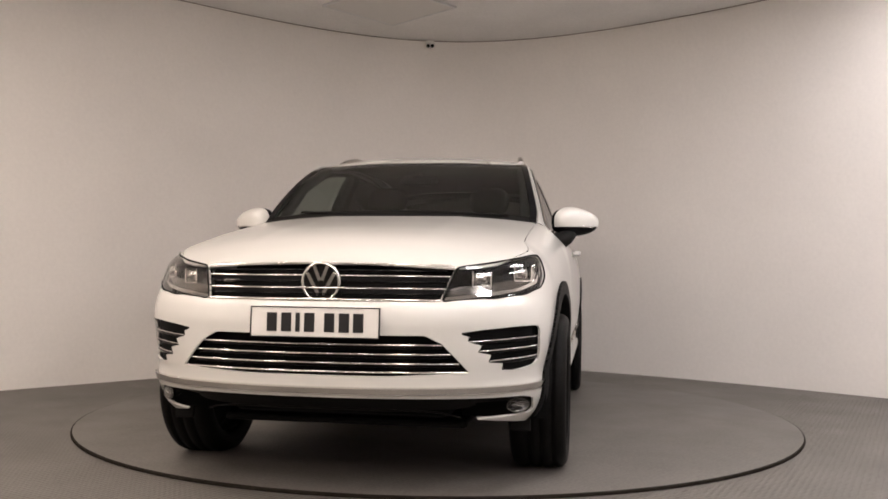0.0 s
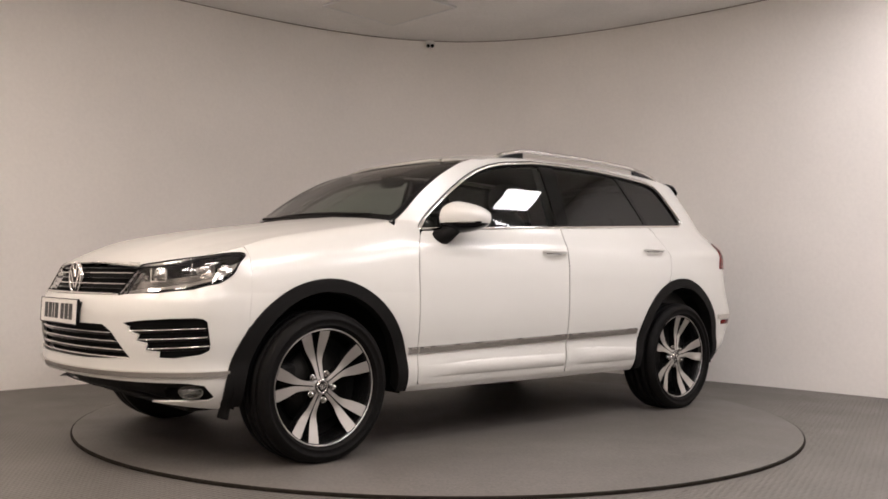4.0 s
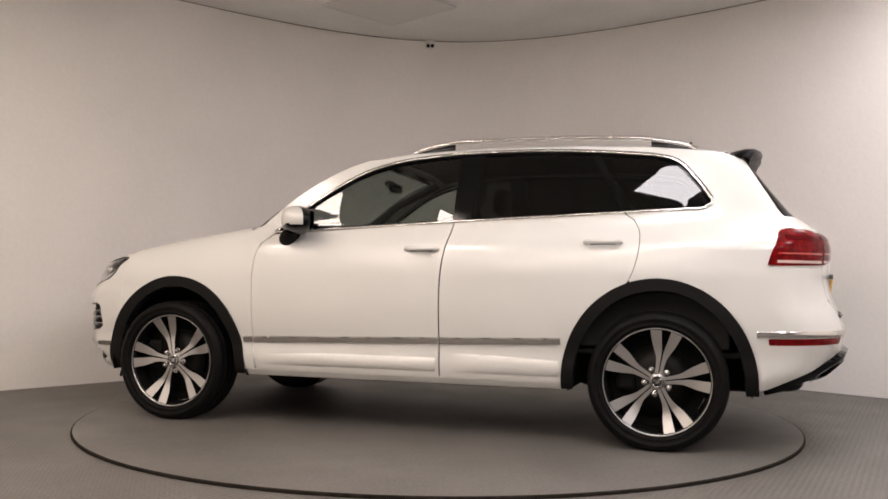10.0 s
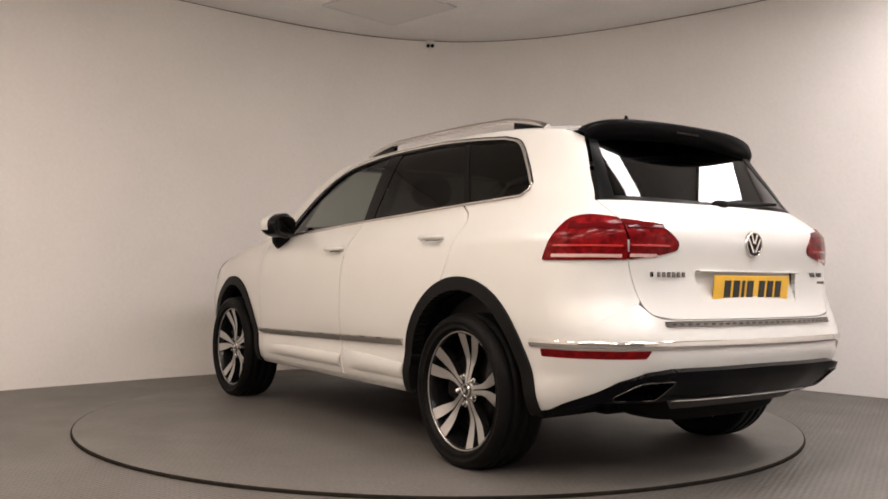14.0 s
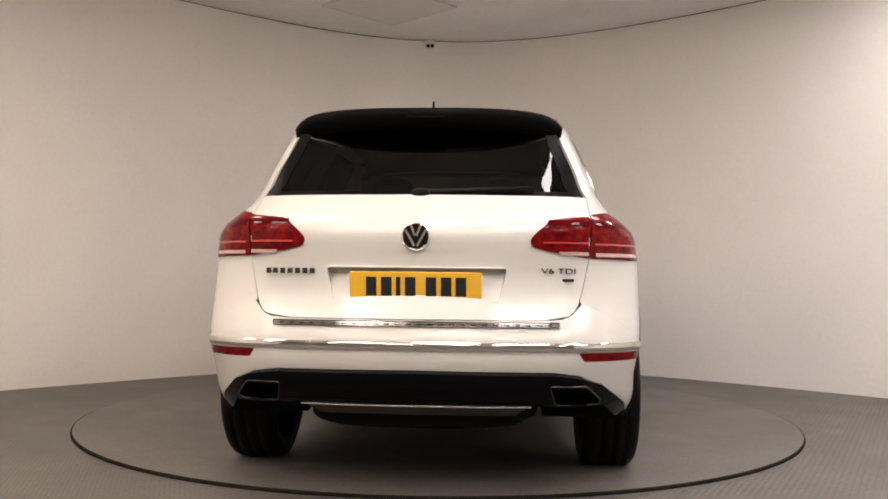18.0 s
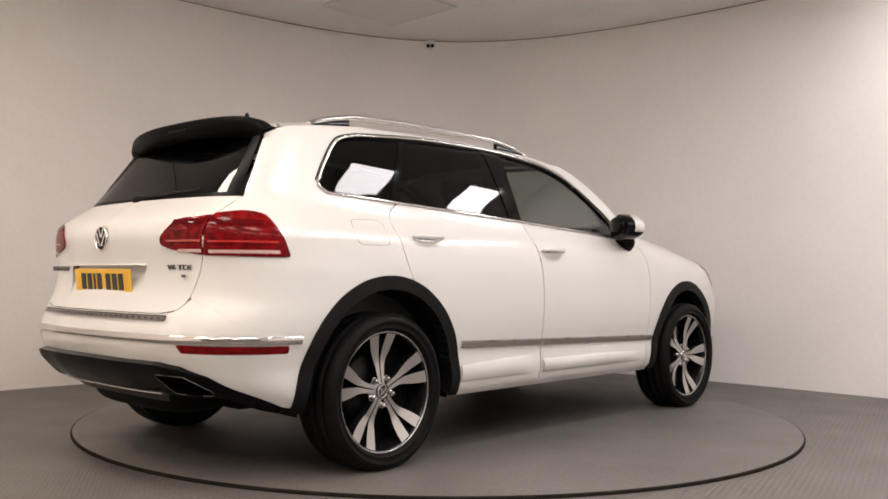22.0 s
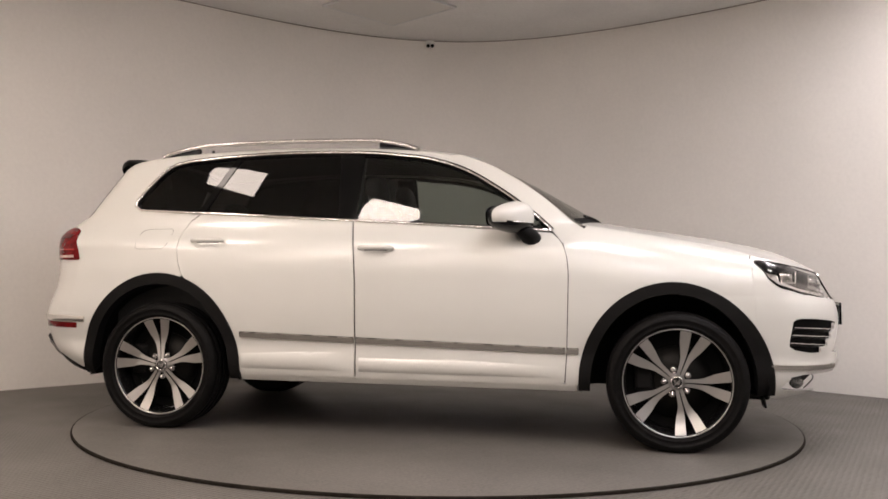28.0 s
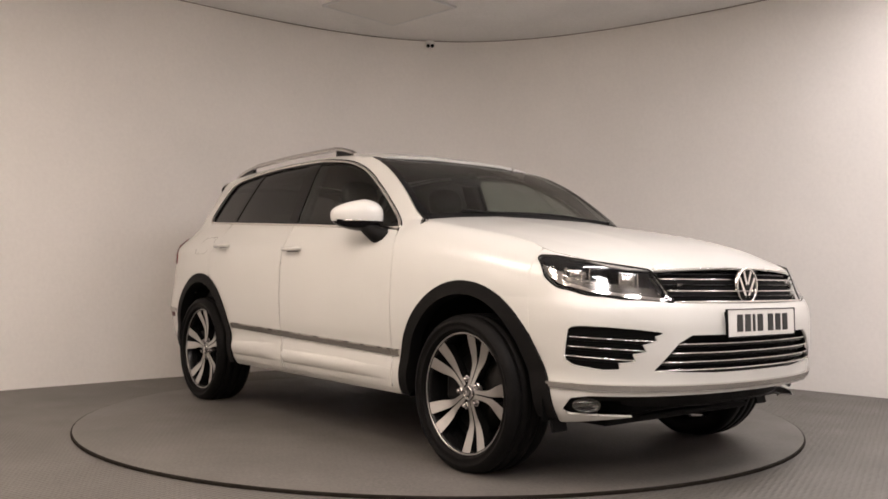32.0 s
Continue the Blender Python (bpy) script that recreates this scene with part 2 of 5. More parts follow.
def tube(path, r, n=8, squash=1.0, closed=False):
    """A round bar along a path; r one radius or one for each point."""
    path = np.array(path, float)
    k = len(path)
    rs = np.ones(k) * r
    v, f = [], []
    for i, p in enumerate(path):
        t = path[(i + 1) % k if closed else min(i + 1, k - 1)] - path[(i - 1) % k if closed else max(i - 1, 0)]
        t = t / (np.linalg.norm(t) + 1e-12)
        up = np.array([0, 0, 1.0]) if abs(t[2]) < 0.9 else np.array([1.0, 0, 0])
        s = np.cross(t, up)
        s /= np.linalg.norm(s)
        w = np.cross(s, t)
        for j in range(n):
            a = 2 * math.pi * j / n
            v.append(p + rs[i] * (math.cos(a) * s + squash * math.sin(a) * w))
    for i in range(k if closed else k - 1):
        for j in range(n):
            q = (i + 1) % k
            f.append((i * n + j, i * n + (j + 1) % n, q * n + (j + 1) % n, q * n + j))
    m = len(f)
    if not closed:
        f += [tuple(range(n)), tuple(range((k - 1) * n, k * n))[::-1]]
    return np.array(v), f, m


def lathe(profile, n=48, axis="y", arc=(0, 2 * math.pi)):
    """A profile of (radius, along) turned round an axis."""
    full = abs(arc[1] - arc[0]) > 6.28
    v, f, k = [], [], len(profile)
    steps = n if full else n + 1
    for i in range(steps):
        a = arc[0] + (arc[1] - arc[0]) * i / n
        for r, h in profile:
            x, z = r * math.cos(a), r * math.sin(a)
            v.append((x, h, z) if axis == "y" else (x, z, h) if axis == "z" else (h, x, z))
    for i in range(n):
        q = (i + 1) % steps
        for j in range(k - 1):
            f.append((i * k + j, i * k + j + 1, q * k + j + 1, q * k + j))
    return np.array(v, float), f, len(f)


def prism(poly, frame_of, depth, bevel=0.0):
    """A flat polygon raised by depth, its upper edge chamfered; frame_of(u, v, w) places it."""
    poly = np.array(poly, float)
    n = len(poly)
    c = poly.mean(0)
    rings = [(poly, 0.0), (poly, depth - bevel)] if bevel else [(poly, 0.0), (poly, depth)]
    if bevel:
        d = c - poly
        top = poly + d / (np.linalg.norm(d, axis=1)[:, None] + 1e-9) * bevel
        rings.append((top, depth))
    v = [frame_of(x, y, w) for ring, w in rings for x, y in ring]
    f = [(i * n + j, i * n + (j + 1) % n, (i + 1) * n + (j + 1) % n, (i + 1) * n + j) for i in range(len(rings) - 1) for j in range(n)]
    f += [tuple(range(n))[::-1], tuple(range((len(rings) - 1) * n, len(rings) * n))]
    return np.array(v, float), f, 0


def block(sx, sy, sz, at=(0, 0, 0), bevel=0.01, turn=(0, 0, 0), segments=2):
    """A box with rounded edges."""
    bm = bmesh.new()
    bmesh.ops.create_cube(bm, size=1, matrix=Matrix.Diagonal((sx, sy, sz, 1)))
    if bevel:
        bmesh.ops.bevel(bm, geom=bm.edges[:], offset=bevel, segments=segments, affect="EDGES", profile=0.5)
    bm.transform(pose(*at, *turn))
    bm.verts.index_update()
    v = np.array([x.co[:] for x in bm.verts])
    f = [tuple(w.index for w in x.verts) for x in bm.faces]
    bm.free()
    return v, f, 0


def ball(rx, ry, rz, at=(0, 0, 0), power=2.5, nu=28, nv=18, turn=(0, 0, 0)):
    """A rounded lump between ball and box."""
    v, f = [], []
    sp = lambda c: math.copysign(abs(c) ** (2 / power), c)
    for i in range(nv + 1):
        b = -math.pi / 2 + math.pi * i / nv
        for j in range(nu):
            a = 2 * math.pi * j / nu
            v.append((rx * sp(math.cos(b)) * sp(math.cos(a)), ry * sp(math.cos(b)) * sp(math.sin(a)), rz * sp(math.sin(b))))
    for i in range(nv):
        for j in range(nu):
            f.append((i * nu + j, i * nu + (j + 1) % nu, (i + 1) * nu + (j + 1) % nu, (i + 1) * nu + j))
    m = np.array(pose(*at, *turn))
    v = np.array(v) @ m[:3, :3].T + m[:3, 3]
    return v, f, len(f)


def outward(piece, centre):
    """The same piece with its faces turned away from centre."""
    v, f, m = piece
    c, total = np.array(centre, float), 0.0
    for q in f:
        a, b, d = v[q[0]], v[q[1]], v[q[2]]
        total += float(np.cross(b - a, d - a) @ (a - c))
    return (v, [q[::-1] for q in f], m) if total < 0 else piece


def tilted(surf, middle, half, top, bottom):
    """A band of a surface that stands out by top at its upper edge and by bottom at its lower."""
    def f(a, z):
        e = 1e-3
        p, q = surf(a, z), surf(a + e, z) - surf(a - e, z)
        n = np.stack([q[:, 1], -q[:, 0], 0 * q[:, 0]], -1)
        n /= np.linalg.norm(n, axis=1)[:, None] + 1e-12
        n *= np.sign(np.sum(n[:, :2] * (p[:, :2] - np.stack([np.clip(p[:, 0], -1.3, 1.3), 0 * p[:, 0]], -1)), axis=1))[:, None]
        k = np.clip((z - middle(a) + half) / (2 * half), 0, 1)
        return p + n * (bottom + (top - bottom) * k)[:, None]
    return f


def bulged(surf, middle, half, base, swell):
    """A band of a surface with a rounded profile."""
    flat = tilted(surf, middle, half, base, base)
    out = tilted(surf, middle, half, base + 1, base + 1)

    def f(a, z):
        k = np.clip((z - middle(a)) / half, -1, 1)
        p = flat(a, z)
        return p + (out(a, z) - p) * (swell * np.sqrt(1.04 - k * k))[:, None]
    return f


def moved(piece, m):
    m = np.array(m)
    v, f, s = piece
    return v @ m[:3, :3].T + m[:3, 3], f, s


def mesh_of(name, pieces, mats):
    """One mesh out of several pieces; a piece may name its own material's slot."""
    v, f, sm, slot, base, nor = [], [], [], [], 0, []
    for p in pieces:
        pv, pf, m, *s = p
        nor.append(s[1] if len(s) > 1 else np.zeros((len(pv), 3)))
        v.append(np.asarray(pv, float))
        f += [tuple(int(i) + base for i in q) for q in pf]
        sm += [i < m for i in range(len(pf))]
        slot += [s[0] if s else 0] * len(pf)
        base += len(pv)
    me = bpy.data.meshes.new(name)
    me.from_pydata(np.vstack(v).tolist(), [], f)
    me.polygons.foreach_set("use_smooth", sm)
    me.polygons.foreach_set("material_index", slot)
    for m in mats:
        me.materials.append(m)
    me.update()
    nor = np.vstack(nor)
    if np.any(nor):
        me.normals_split_custom_set_from_vertices(nor.tolist())
    return me


def part(name, pieces, mat, parent, label=""):
    """One mesh object under a thing or under a part."""
    if isinstance(pieces, tuple):
        pieces = [pieces]
    ob = new(name, mesh_of(name, pieces, mat if isinstance(mat, (list, tuple)) else [mat]))
    ob.parent = parent
    if label:
        ob["label"] = label
    return ob


# ---- the turntable's turn ----
def heading(t):
    """Degrees by which the car's nose is turned at t seconds."""
    s = (t - 16) / 16
    return -101.03 - 9.6225 * t - 0.833 * s ** 2 - 1.756 * s ** 3


OFFSET = (-0.010, -0.077, 0.008)   # where the car stands from the turntable's centre
DECK = 0.018            # the turntable's top above the floor


# ---- the room ----
def wall_y(x):
    return 6.457 - 1.2976 * np.sqrt((x - 0.115) ** 2 + 2.481 ** 2)


def room():
    xs = 4.6 * np.sin(np.linspace(-math.pi / 2, math.pi / 2, 97))
    arc = [(x, float(wall_y(x))) for x in xs]
    def ribbon(pts, z0, z1, depth):
        p = np.array(pts)
        t = np.gradient(p, axis=0)
        n = np.stack([-t[:, 1], t[:, 0]], 1)
        n /= np.linalg.norm(n, axis=1)[:, None]
        o = p + n * depth
        if depth < 0:
            p, o = o, p
        k = len(p)
        v = np.vstack([np.c_[p, np.full(k, z0)], np.c_[p, np.full(k, z1)], np.c_[o, np.full(k, z1)], np.c_[o, np.full(k, z0)]])
        f = [(a * k + i, a * k + i + 1, ((a + 1) % 4) * k + i + 1, ((a + 1) % 4) * k + i) for a in range(4) for i in range(k - 1)]
        level = np.c_[n, np.zeros(k)]      # level normals, so that the tall face is shaded upright
        return v, f, 4 * (k - 1), 0, np.vstack([-level, -level, level, level])

    tagged(part("wall_curved", ribbon(arc, 0.0, CEILING, 0.12), WALL, None), "matt off-white curved studio wall behind the turntable", "wall", kind="structure")
    for k, name in ((-1, "wall_west"), (1, "wall_east")):
        tagged(part(name, block(0.12, 7.73, CEILING, (k * 4.66, -4.135, CEILING / 2), 0), WALL, None), "plain off-white side wall of the studio", "wall", kind="structure")
    # unseen closing wall, coloured dark so that glass and chrome mirror a dim studio
    tagged(part("wall_back", block(9.6, 0.12, CEILING, (0, -8.06, CEILING / 2), 0), BACK_WALL, None), "plain dark grey wall facing the studio", "wall", kind="structure")
    base = [(x, float(wall_y(x))) for x in xs]
    tagged(part("baseboard", ribbon(base, 0.0, 0.020, -0.003), WALL, None), "low off-white skirting along the curved wall", "baseboard", kind="structure")
    tagged(part("trim", ribbon(base, CEILING - 0.007, CEILING - 0.001, -0.003), JOINT, None), "thin brown joint where the curved wall meets the ceiling", "trim", kind="structure")
    tagged(part("ceiling", block(9.8, 13.6, 0.1, (0, -1.6, CEILING + 0.05), 0), CEIL, None), "pale grey studio ceiling", "ceiling", kind="structure")
    tagged(part("floor", block(9.8, 13.6, 0.1, (0, -1.6, -0.05), 0), FLOOR, None), "grey ribbed rubber studio floor", "floor", kind="structure")


def turntable():
    t = tagged(new("turntable"), "round grey turntable set in the studio floor with a dark edge", "turntable")
    part("deck", lathe([(0.0, DECK), (1.0, DECK), (2.2185, DECK), (2.2210, DECK - 0.001)], 200, "z"), DECKING, t)
    part("edge_trim", lathe([(2.2210, DECK - 0.001), (2.2265, DECK - 0.002), (2.2300, DECK - 0.005), (2.2300, 0.001)], 200, "z"), EDGE, t, "dark worn rubber edge trim")
    return t


def ceiling_panel(x, y, size, turn, lit=True):
    p = tagged(new("ceiling_light"), "square white ceiling light panel" + (", lit" if lit else ", unlit and dull"), "ceiling light", "ceiling light panels")
    p.matrix_world = pose(x, y, CEILING - 0.012, 0, 0, turn)
    h = size / 2
    sides = [block(size, 0.02, 0.02, (0, s * (h - 0.01), 0), 0.003) for s in (-1, 1)] + [block(0.02, size - 0.04, 0.02, (s * (h - 0.01), 0, 0), 0.003) for s in (-1, 1)]
    part("frame", sides, GREY_FRAME, p)
    part("diffuser", block(size - 0.042, size - 0.042, 0.008, (0, 0, -0.002), 0.0), (GLOW if x > 0.3 else WARM) if lit else LAMP_OFF, p)
    return p


def wall_sensor():
    """The small white unit with two dark lenses where the wall meets the ceiling."""
    y = float(wall_y(-0.13))
    s = tagged(new("wall_sensor"), "small white twin-lens sensor high on the wall under the ceiling", "sensor")
    s.matrix_world = pose(-0.13, y - 0.012, CEILING - 0.03)
    part("housing", ball(0.045, 0.03, 0.028, (0, -0.01, 0), 3.5), WHITE_PLASTIC, s)
    for dx in (-0.022, 0.022):
        part("lens", ball(0.018, 0.02, 0.02, (dx, -0.025, -0.03), 2), GLOSS_BLACK, s)


# ---- the car: its outer surface ----
YMID = curve((0.20, 0.84), (0.28, 0.885), (0.33, 0.925), (0.42, 0.942), (0.50, 0.938), (0.54, 0.944), (0.62, 0.957), (0.75, 0.965), (0.90, 0.962), (1.0, 0.948),
             (1.08, 0.922), (1.14, 0.880), (1.19, 0.850), (1.22, 0.838), (1.35, 0.787), (1.5, 0.722), (1.57, 0.688), (1.62, 0.652), (1.655, 0.600), (1.68, 0.55))
YMID = softened(YMID, 0.20, 1.68, 0.014)
XF = curve((0.20, 2.20), (0.25, 2.26), (0.30, 2.305), (0.36, 2.35), (0.41, 2.378), (0.45, 2.39), (0.5, 2.395), (0.6, 2.40), (0.7, 2.40), (0.78, 2.385), (0.83, 2.35),
           (0.88, 2.325), (0.932, 2.300), (0.962, 2.272), (1.00, 2.20), (1.09, 2.05))
XR = curve((0.25, -2.15), (0.36, -2.29), (0.45, -2.37), (0.53, -2.405), (0.60, -2.42), (0.64, -2.420), (0.69, -2.406), (0.73, -2.390), (0.79, -2.363), (0.85, -2.347), (0.92, -2.34),
           (1.06, -2.352), (1.12, -2.335), (1.2, -2.24), (1.25, -2.175), (1.35, -2.11), (1.45, -2.04), (1.57, -1.965), (1.65, -1.90))
XF, XR = softened(XF, 0.20, 1.10, 0.010), softened(XR, 0.25, 1.65, 0.014)
NOSE_BACK = curve((0, 0), (0.2, 0.008), (0.35, 0.028), (0.5, 0.062), (0.6, 0.095), (0.71, 0.152), (0.80, 0.222), (0.87, 0.30), (0.905, 0.37), (0.935, 0.5), (0.958, 0.75), (0.977, 1.0), (0.99, 1.3), (1, 1.6))
TAIL_BACK = curve((0, 0), (0.3, 0.010), (0.45, 0.030), (0.62, 0.055), (0.69, 0.078), (0.74, 0.100), (0.80, 0.135), (0.88, 0.21), (0.95, 0.345), (0.975, 0.55), (0.99, 0.8), (1, 1.1))
CABIN_BACK = curve((0, 0), (0.3, 0.01), (0.6, 0.03), (0.8, 0.06), (0.88, 0.09), (0.95, 0.15), (0.985, 0.25), (1, 0.4))
CABIN_PLAN = curve((-2.15, 0.875), (-2.0, 0.905), (-1.7, 0.935), (-1.4, 0.962), (-1.0, 0.986), (-0.3, 1.0), (0.2, 0.99), (0.6, 0.968), (0.9, 0.94), (1.1, 0.92))
CABIN_PLAN = softened(CABIN_PLAN, -2.15, 1.1, 0.10)
YN = np.linspace(0, 1, 800)
ND, TD, CD = NOSE_BACK(YN), TAIL_BACK(YN), CABIN_BACK(YN)
HOOD_MID = curve((0.9, 1.25), (1.0, 1.238), (1.2, 1.207), (1.5, 1.16), (1.8, 1.105), (2.0, 1.058), (2.15, 1.007), (2.25, 0.967), (2.32, 0.935))
HOOD_CROWN = curve((0.9, 0.0), (1.2, 0.0), (1.5, 0.005), (1.8, 0.013), (2.0, 0.017), (2.12, 0.014), (2.22, 0.004), (2.26, 0.0), (2.32, 0.0))
HOOD_EDGE = curve((0.9, 0.765), (1.3, 0.75), (1.6, 0.735), (1.85, 0.70), (2.05, 0.64), (2.2, 0.56), (2.32, 0.45))
ROOF_MID = curve((-1.95, 1.605), (-1.85, 1.628), (-1.65, 1.658), (-1.3, 1.69), (-0.8, 1.708), (-0.34, 1.703), (0.05, 1.676), (0.2, 1.652), (0.30, 1.632), (0.36, 1.617))


def fender_top(x):
    return HOOD_MID(x) - 0.047


def side_y(x, z):
    """Half width of the body at a place along it and a height."""
    x, z = np.asarray(x, float), np.asarray(z, float)
    dn = np.clip(XF(z) - x, 0, 1.6)
    nose = YMID(z) * np.interp(dn, ND, YN)
    zt = fender_top(x)
    s = np.clip((z - 0.82) / np.maximum(zt - 0.82, 0.02), 0, 1)
    ye = HOOD_EDGE(x)
    low = YMID(np.minimum(z, 0.82)) * np.interp(np.clip(XF(np.minimum(z, 0.82)) - x, 0, 1.6), ND, YN)
    fender = ye + (low - ye) * (1 - s ** 2.2) ** 0.55
    fender = np.where(z < 0.82, low, fender)
    front = fender + (nose - fender) * ease(1.7, 2.0, x)
    w = ease(1.05, 1.22, z)
    dt = np.clip(x - XR(z), 0, 1.6)
    tail = np.interp(dt, TD, YN) * (1 - w) + np.interp(dt, CD, YN) * w
    plan = 1 + (CABIN_PLAN(x) - 1) * w
    rest = (YMID(z) + 0.032 * np.exp(-((z - 1.14) / 0.085) ** 2) * ease(-1.3, -1.9, x)) * tail * plan
    return rest + (front - rest) * ease(0.80, 1.02, x)


def SIDE(x, z):
    return np.stack([x, side_y(x, z), z], -1)


def arc_table(back):
    d = back(YN)
    return np.concatenate([[0], np.cumsum(np.hypot(np.diff(d), 0.965 * np.diff(YN)))])


NS, TS = arc_table(NOSE_BACK), arc_table(TAIL_BACK)


def FRONT(s, z):
    """The nose, by the way round it from the middle and the height; s below 0 is the car's right."""
    d = np.interp(np.abs(s), NS, ND)
    x = XF(z) - d
    return np.stack([x, np.sign(s) * side_y(x, z), z * np.ones_like(x)], -1)


def REAR(s, z):
    d = np.interp(np.abs(s), TS, TD)
    x = XR(z) + d
    return np.stack([x, np.sign(s) * side_y(x, z), z * np.ones_like(x)], -1)


def fy(y, z=0.7):
    """Way round the nose to a half width y."""
    return float(np.interp(y / float(YMID(z)), YN, NS))


def fx(x, z):
    return float(np.interp(float(XF(z)) - x, ND, NS))


def ry(y, z=0.7):
    return float(np.interp(y / float(YMID(z)), YN, TS))


def rx(x, z):
    return float(np.interp(x - float(XR(z)), TD, TS))


def tail_x(y, z):
    """Where along the tail the body is y wide on one side."""
    d = np.linspace(0, 0.9, 900)
    w = side_y(float(XR(z)) + d, np.full(900, z))
    return float(XR(z)) + float(np.interp(y, w, d))


def hood_join(x):
    """Where the bonnet's edge meets the wing."""
    y = np.linspace(0.2, 0.88, 900)
    z = HOOD(np.full(900, x), y)[:, 2]
    i = int(np.argmin(np.abs(side_y(np.full(900, x), z) - y)))
    return float(y[i]), float(z[i])


def bonnet_edge(x):
    """Half width of the bonnet."""
    return hood_join(x)[0] - 0.002 if x > 1.74 else 0.768


def wing_top(x):
    """Height at which the wing is as wide as the bonnet."""
    z = np.linspace(float(fender_top(x)), 0.9, 500)
    y = np.maximum.accumulate(side_y(np.full(500, x), z))
    return float(np.interp(bonnet_edge(x) + 0.003, y, z))


GATE = curve((0.742, 0.580), (0.752, 0.604), (0.775, 0.630), (0.80, 0.643), (0.90, 0.668), (1.0, 0.686), (1.10, 0.692), (1.16, 0.690), (1.242, 0.688))


def tail_joint(x):
    """Height of the line between rear bumper and side panel."""
    return float(np.interp(-x, [1.90, 2.11, 2.205, -tail_x(0.646, 0.80)], [0.651, 0.673, 0.707, 0.80]))


def roof_edge(x):
    return ROOF_MID(x) - 0.052


def ROOF(x, v):
    ze = roof_edge(x)
    y = side_y(x, ze)
    return np.stack([x, v * y, ROOF_MID(x) - 0.052 * np.abs(v) ** 3.2], -1)


def HOOD(x, y):
    ye = HOOD_EDGE(x)
    crease = 0.002 * np.exp(-((np.abs(y) - 0.36 - 0.10 * (1.2 - x) * -0.3) / 0.05) ** 2)
    crown = HOOD_CROWN(x) * np.clip(1 - (np.abs(y) / (ye - 0.04)) ** 2.6, 0, 1)
    return np.stack([x, y, HOOD_MID(x) + crown - 0.047 * (np.abs(y) / ye) ** 2.6 + crease * ease(2.28, 1.9, x)], -1)


PILLAR = [(0.985, 1.165), (0.90, 1.225), (0.76, 1.345), (0.60, 1.455), (0.43, 1.545), (0.28, 1.598)]
LIGHT_LINE_TOP = [(0.815, 1.158), (0.70, 1.258), (0.50, 1.40), (0.30, 1.512), (0.10, 1.575), (-0.10, 1.604), (-0.33, 1.624), (-0.76, 1.628), (-1.09, 1.612), (-1.40, 1.585)]
LIGHT_LINE_BACK = [(-1.40, 1.585), (-1.53, 1.545), (-1.64, 1.425), (-1.705, 1.33)]


def belt(x):
    return 1.155 + (0.815 - x) * (1.279 - 1.155) / (0.815 + 1.67)


def arch(xc, zc, rx_, rz, a0, a1, n=28, reach=0.0):
    """The edge of a wheel arch; reach draws out the leg towards the nose."""
    return [(xc + rx_ * math.cos(a) * (1 + reach * max(math.cos(a), 0.0) ** 2), zc + rz * math.sin(a)) for a in np.radians(np.linspace(a0, a1, n))]


ARCH_F, ARCH_R = (1.447, 0.355, 0.480, 0.527), (-1.437, 0.355, 0.497, 0.545)
REACH = 0.055


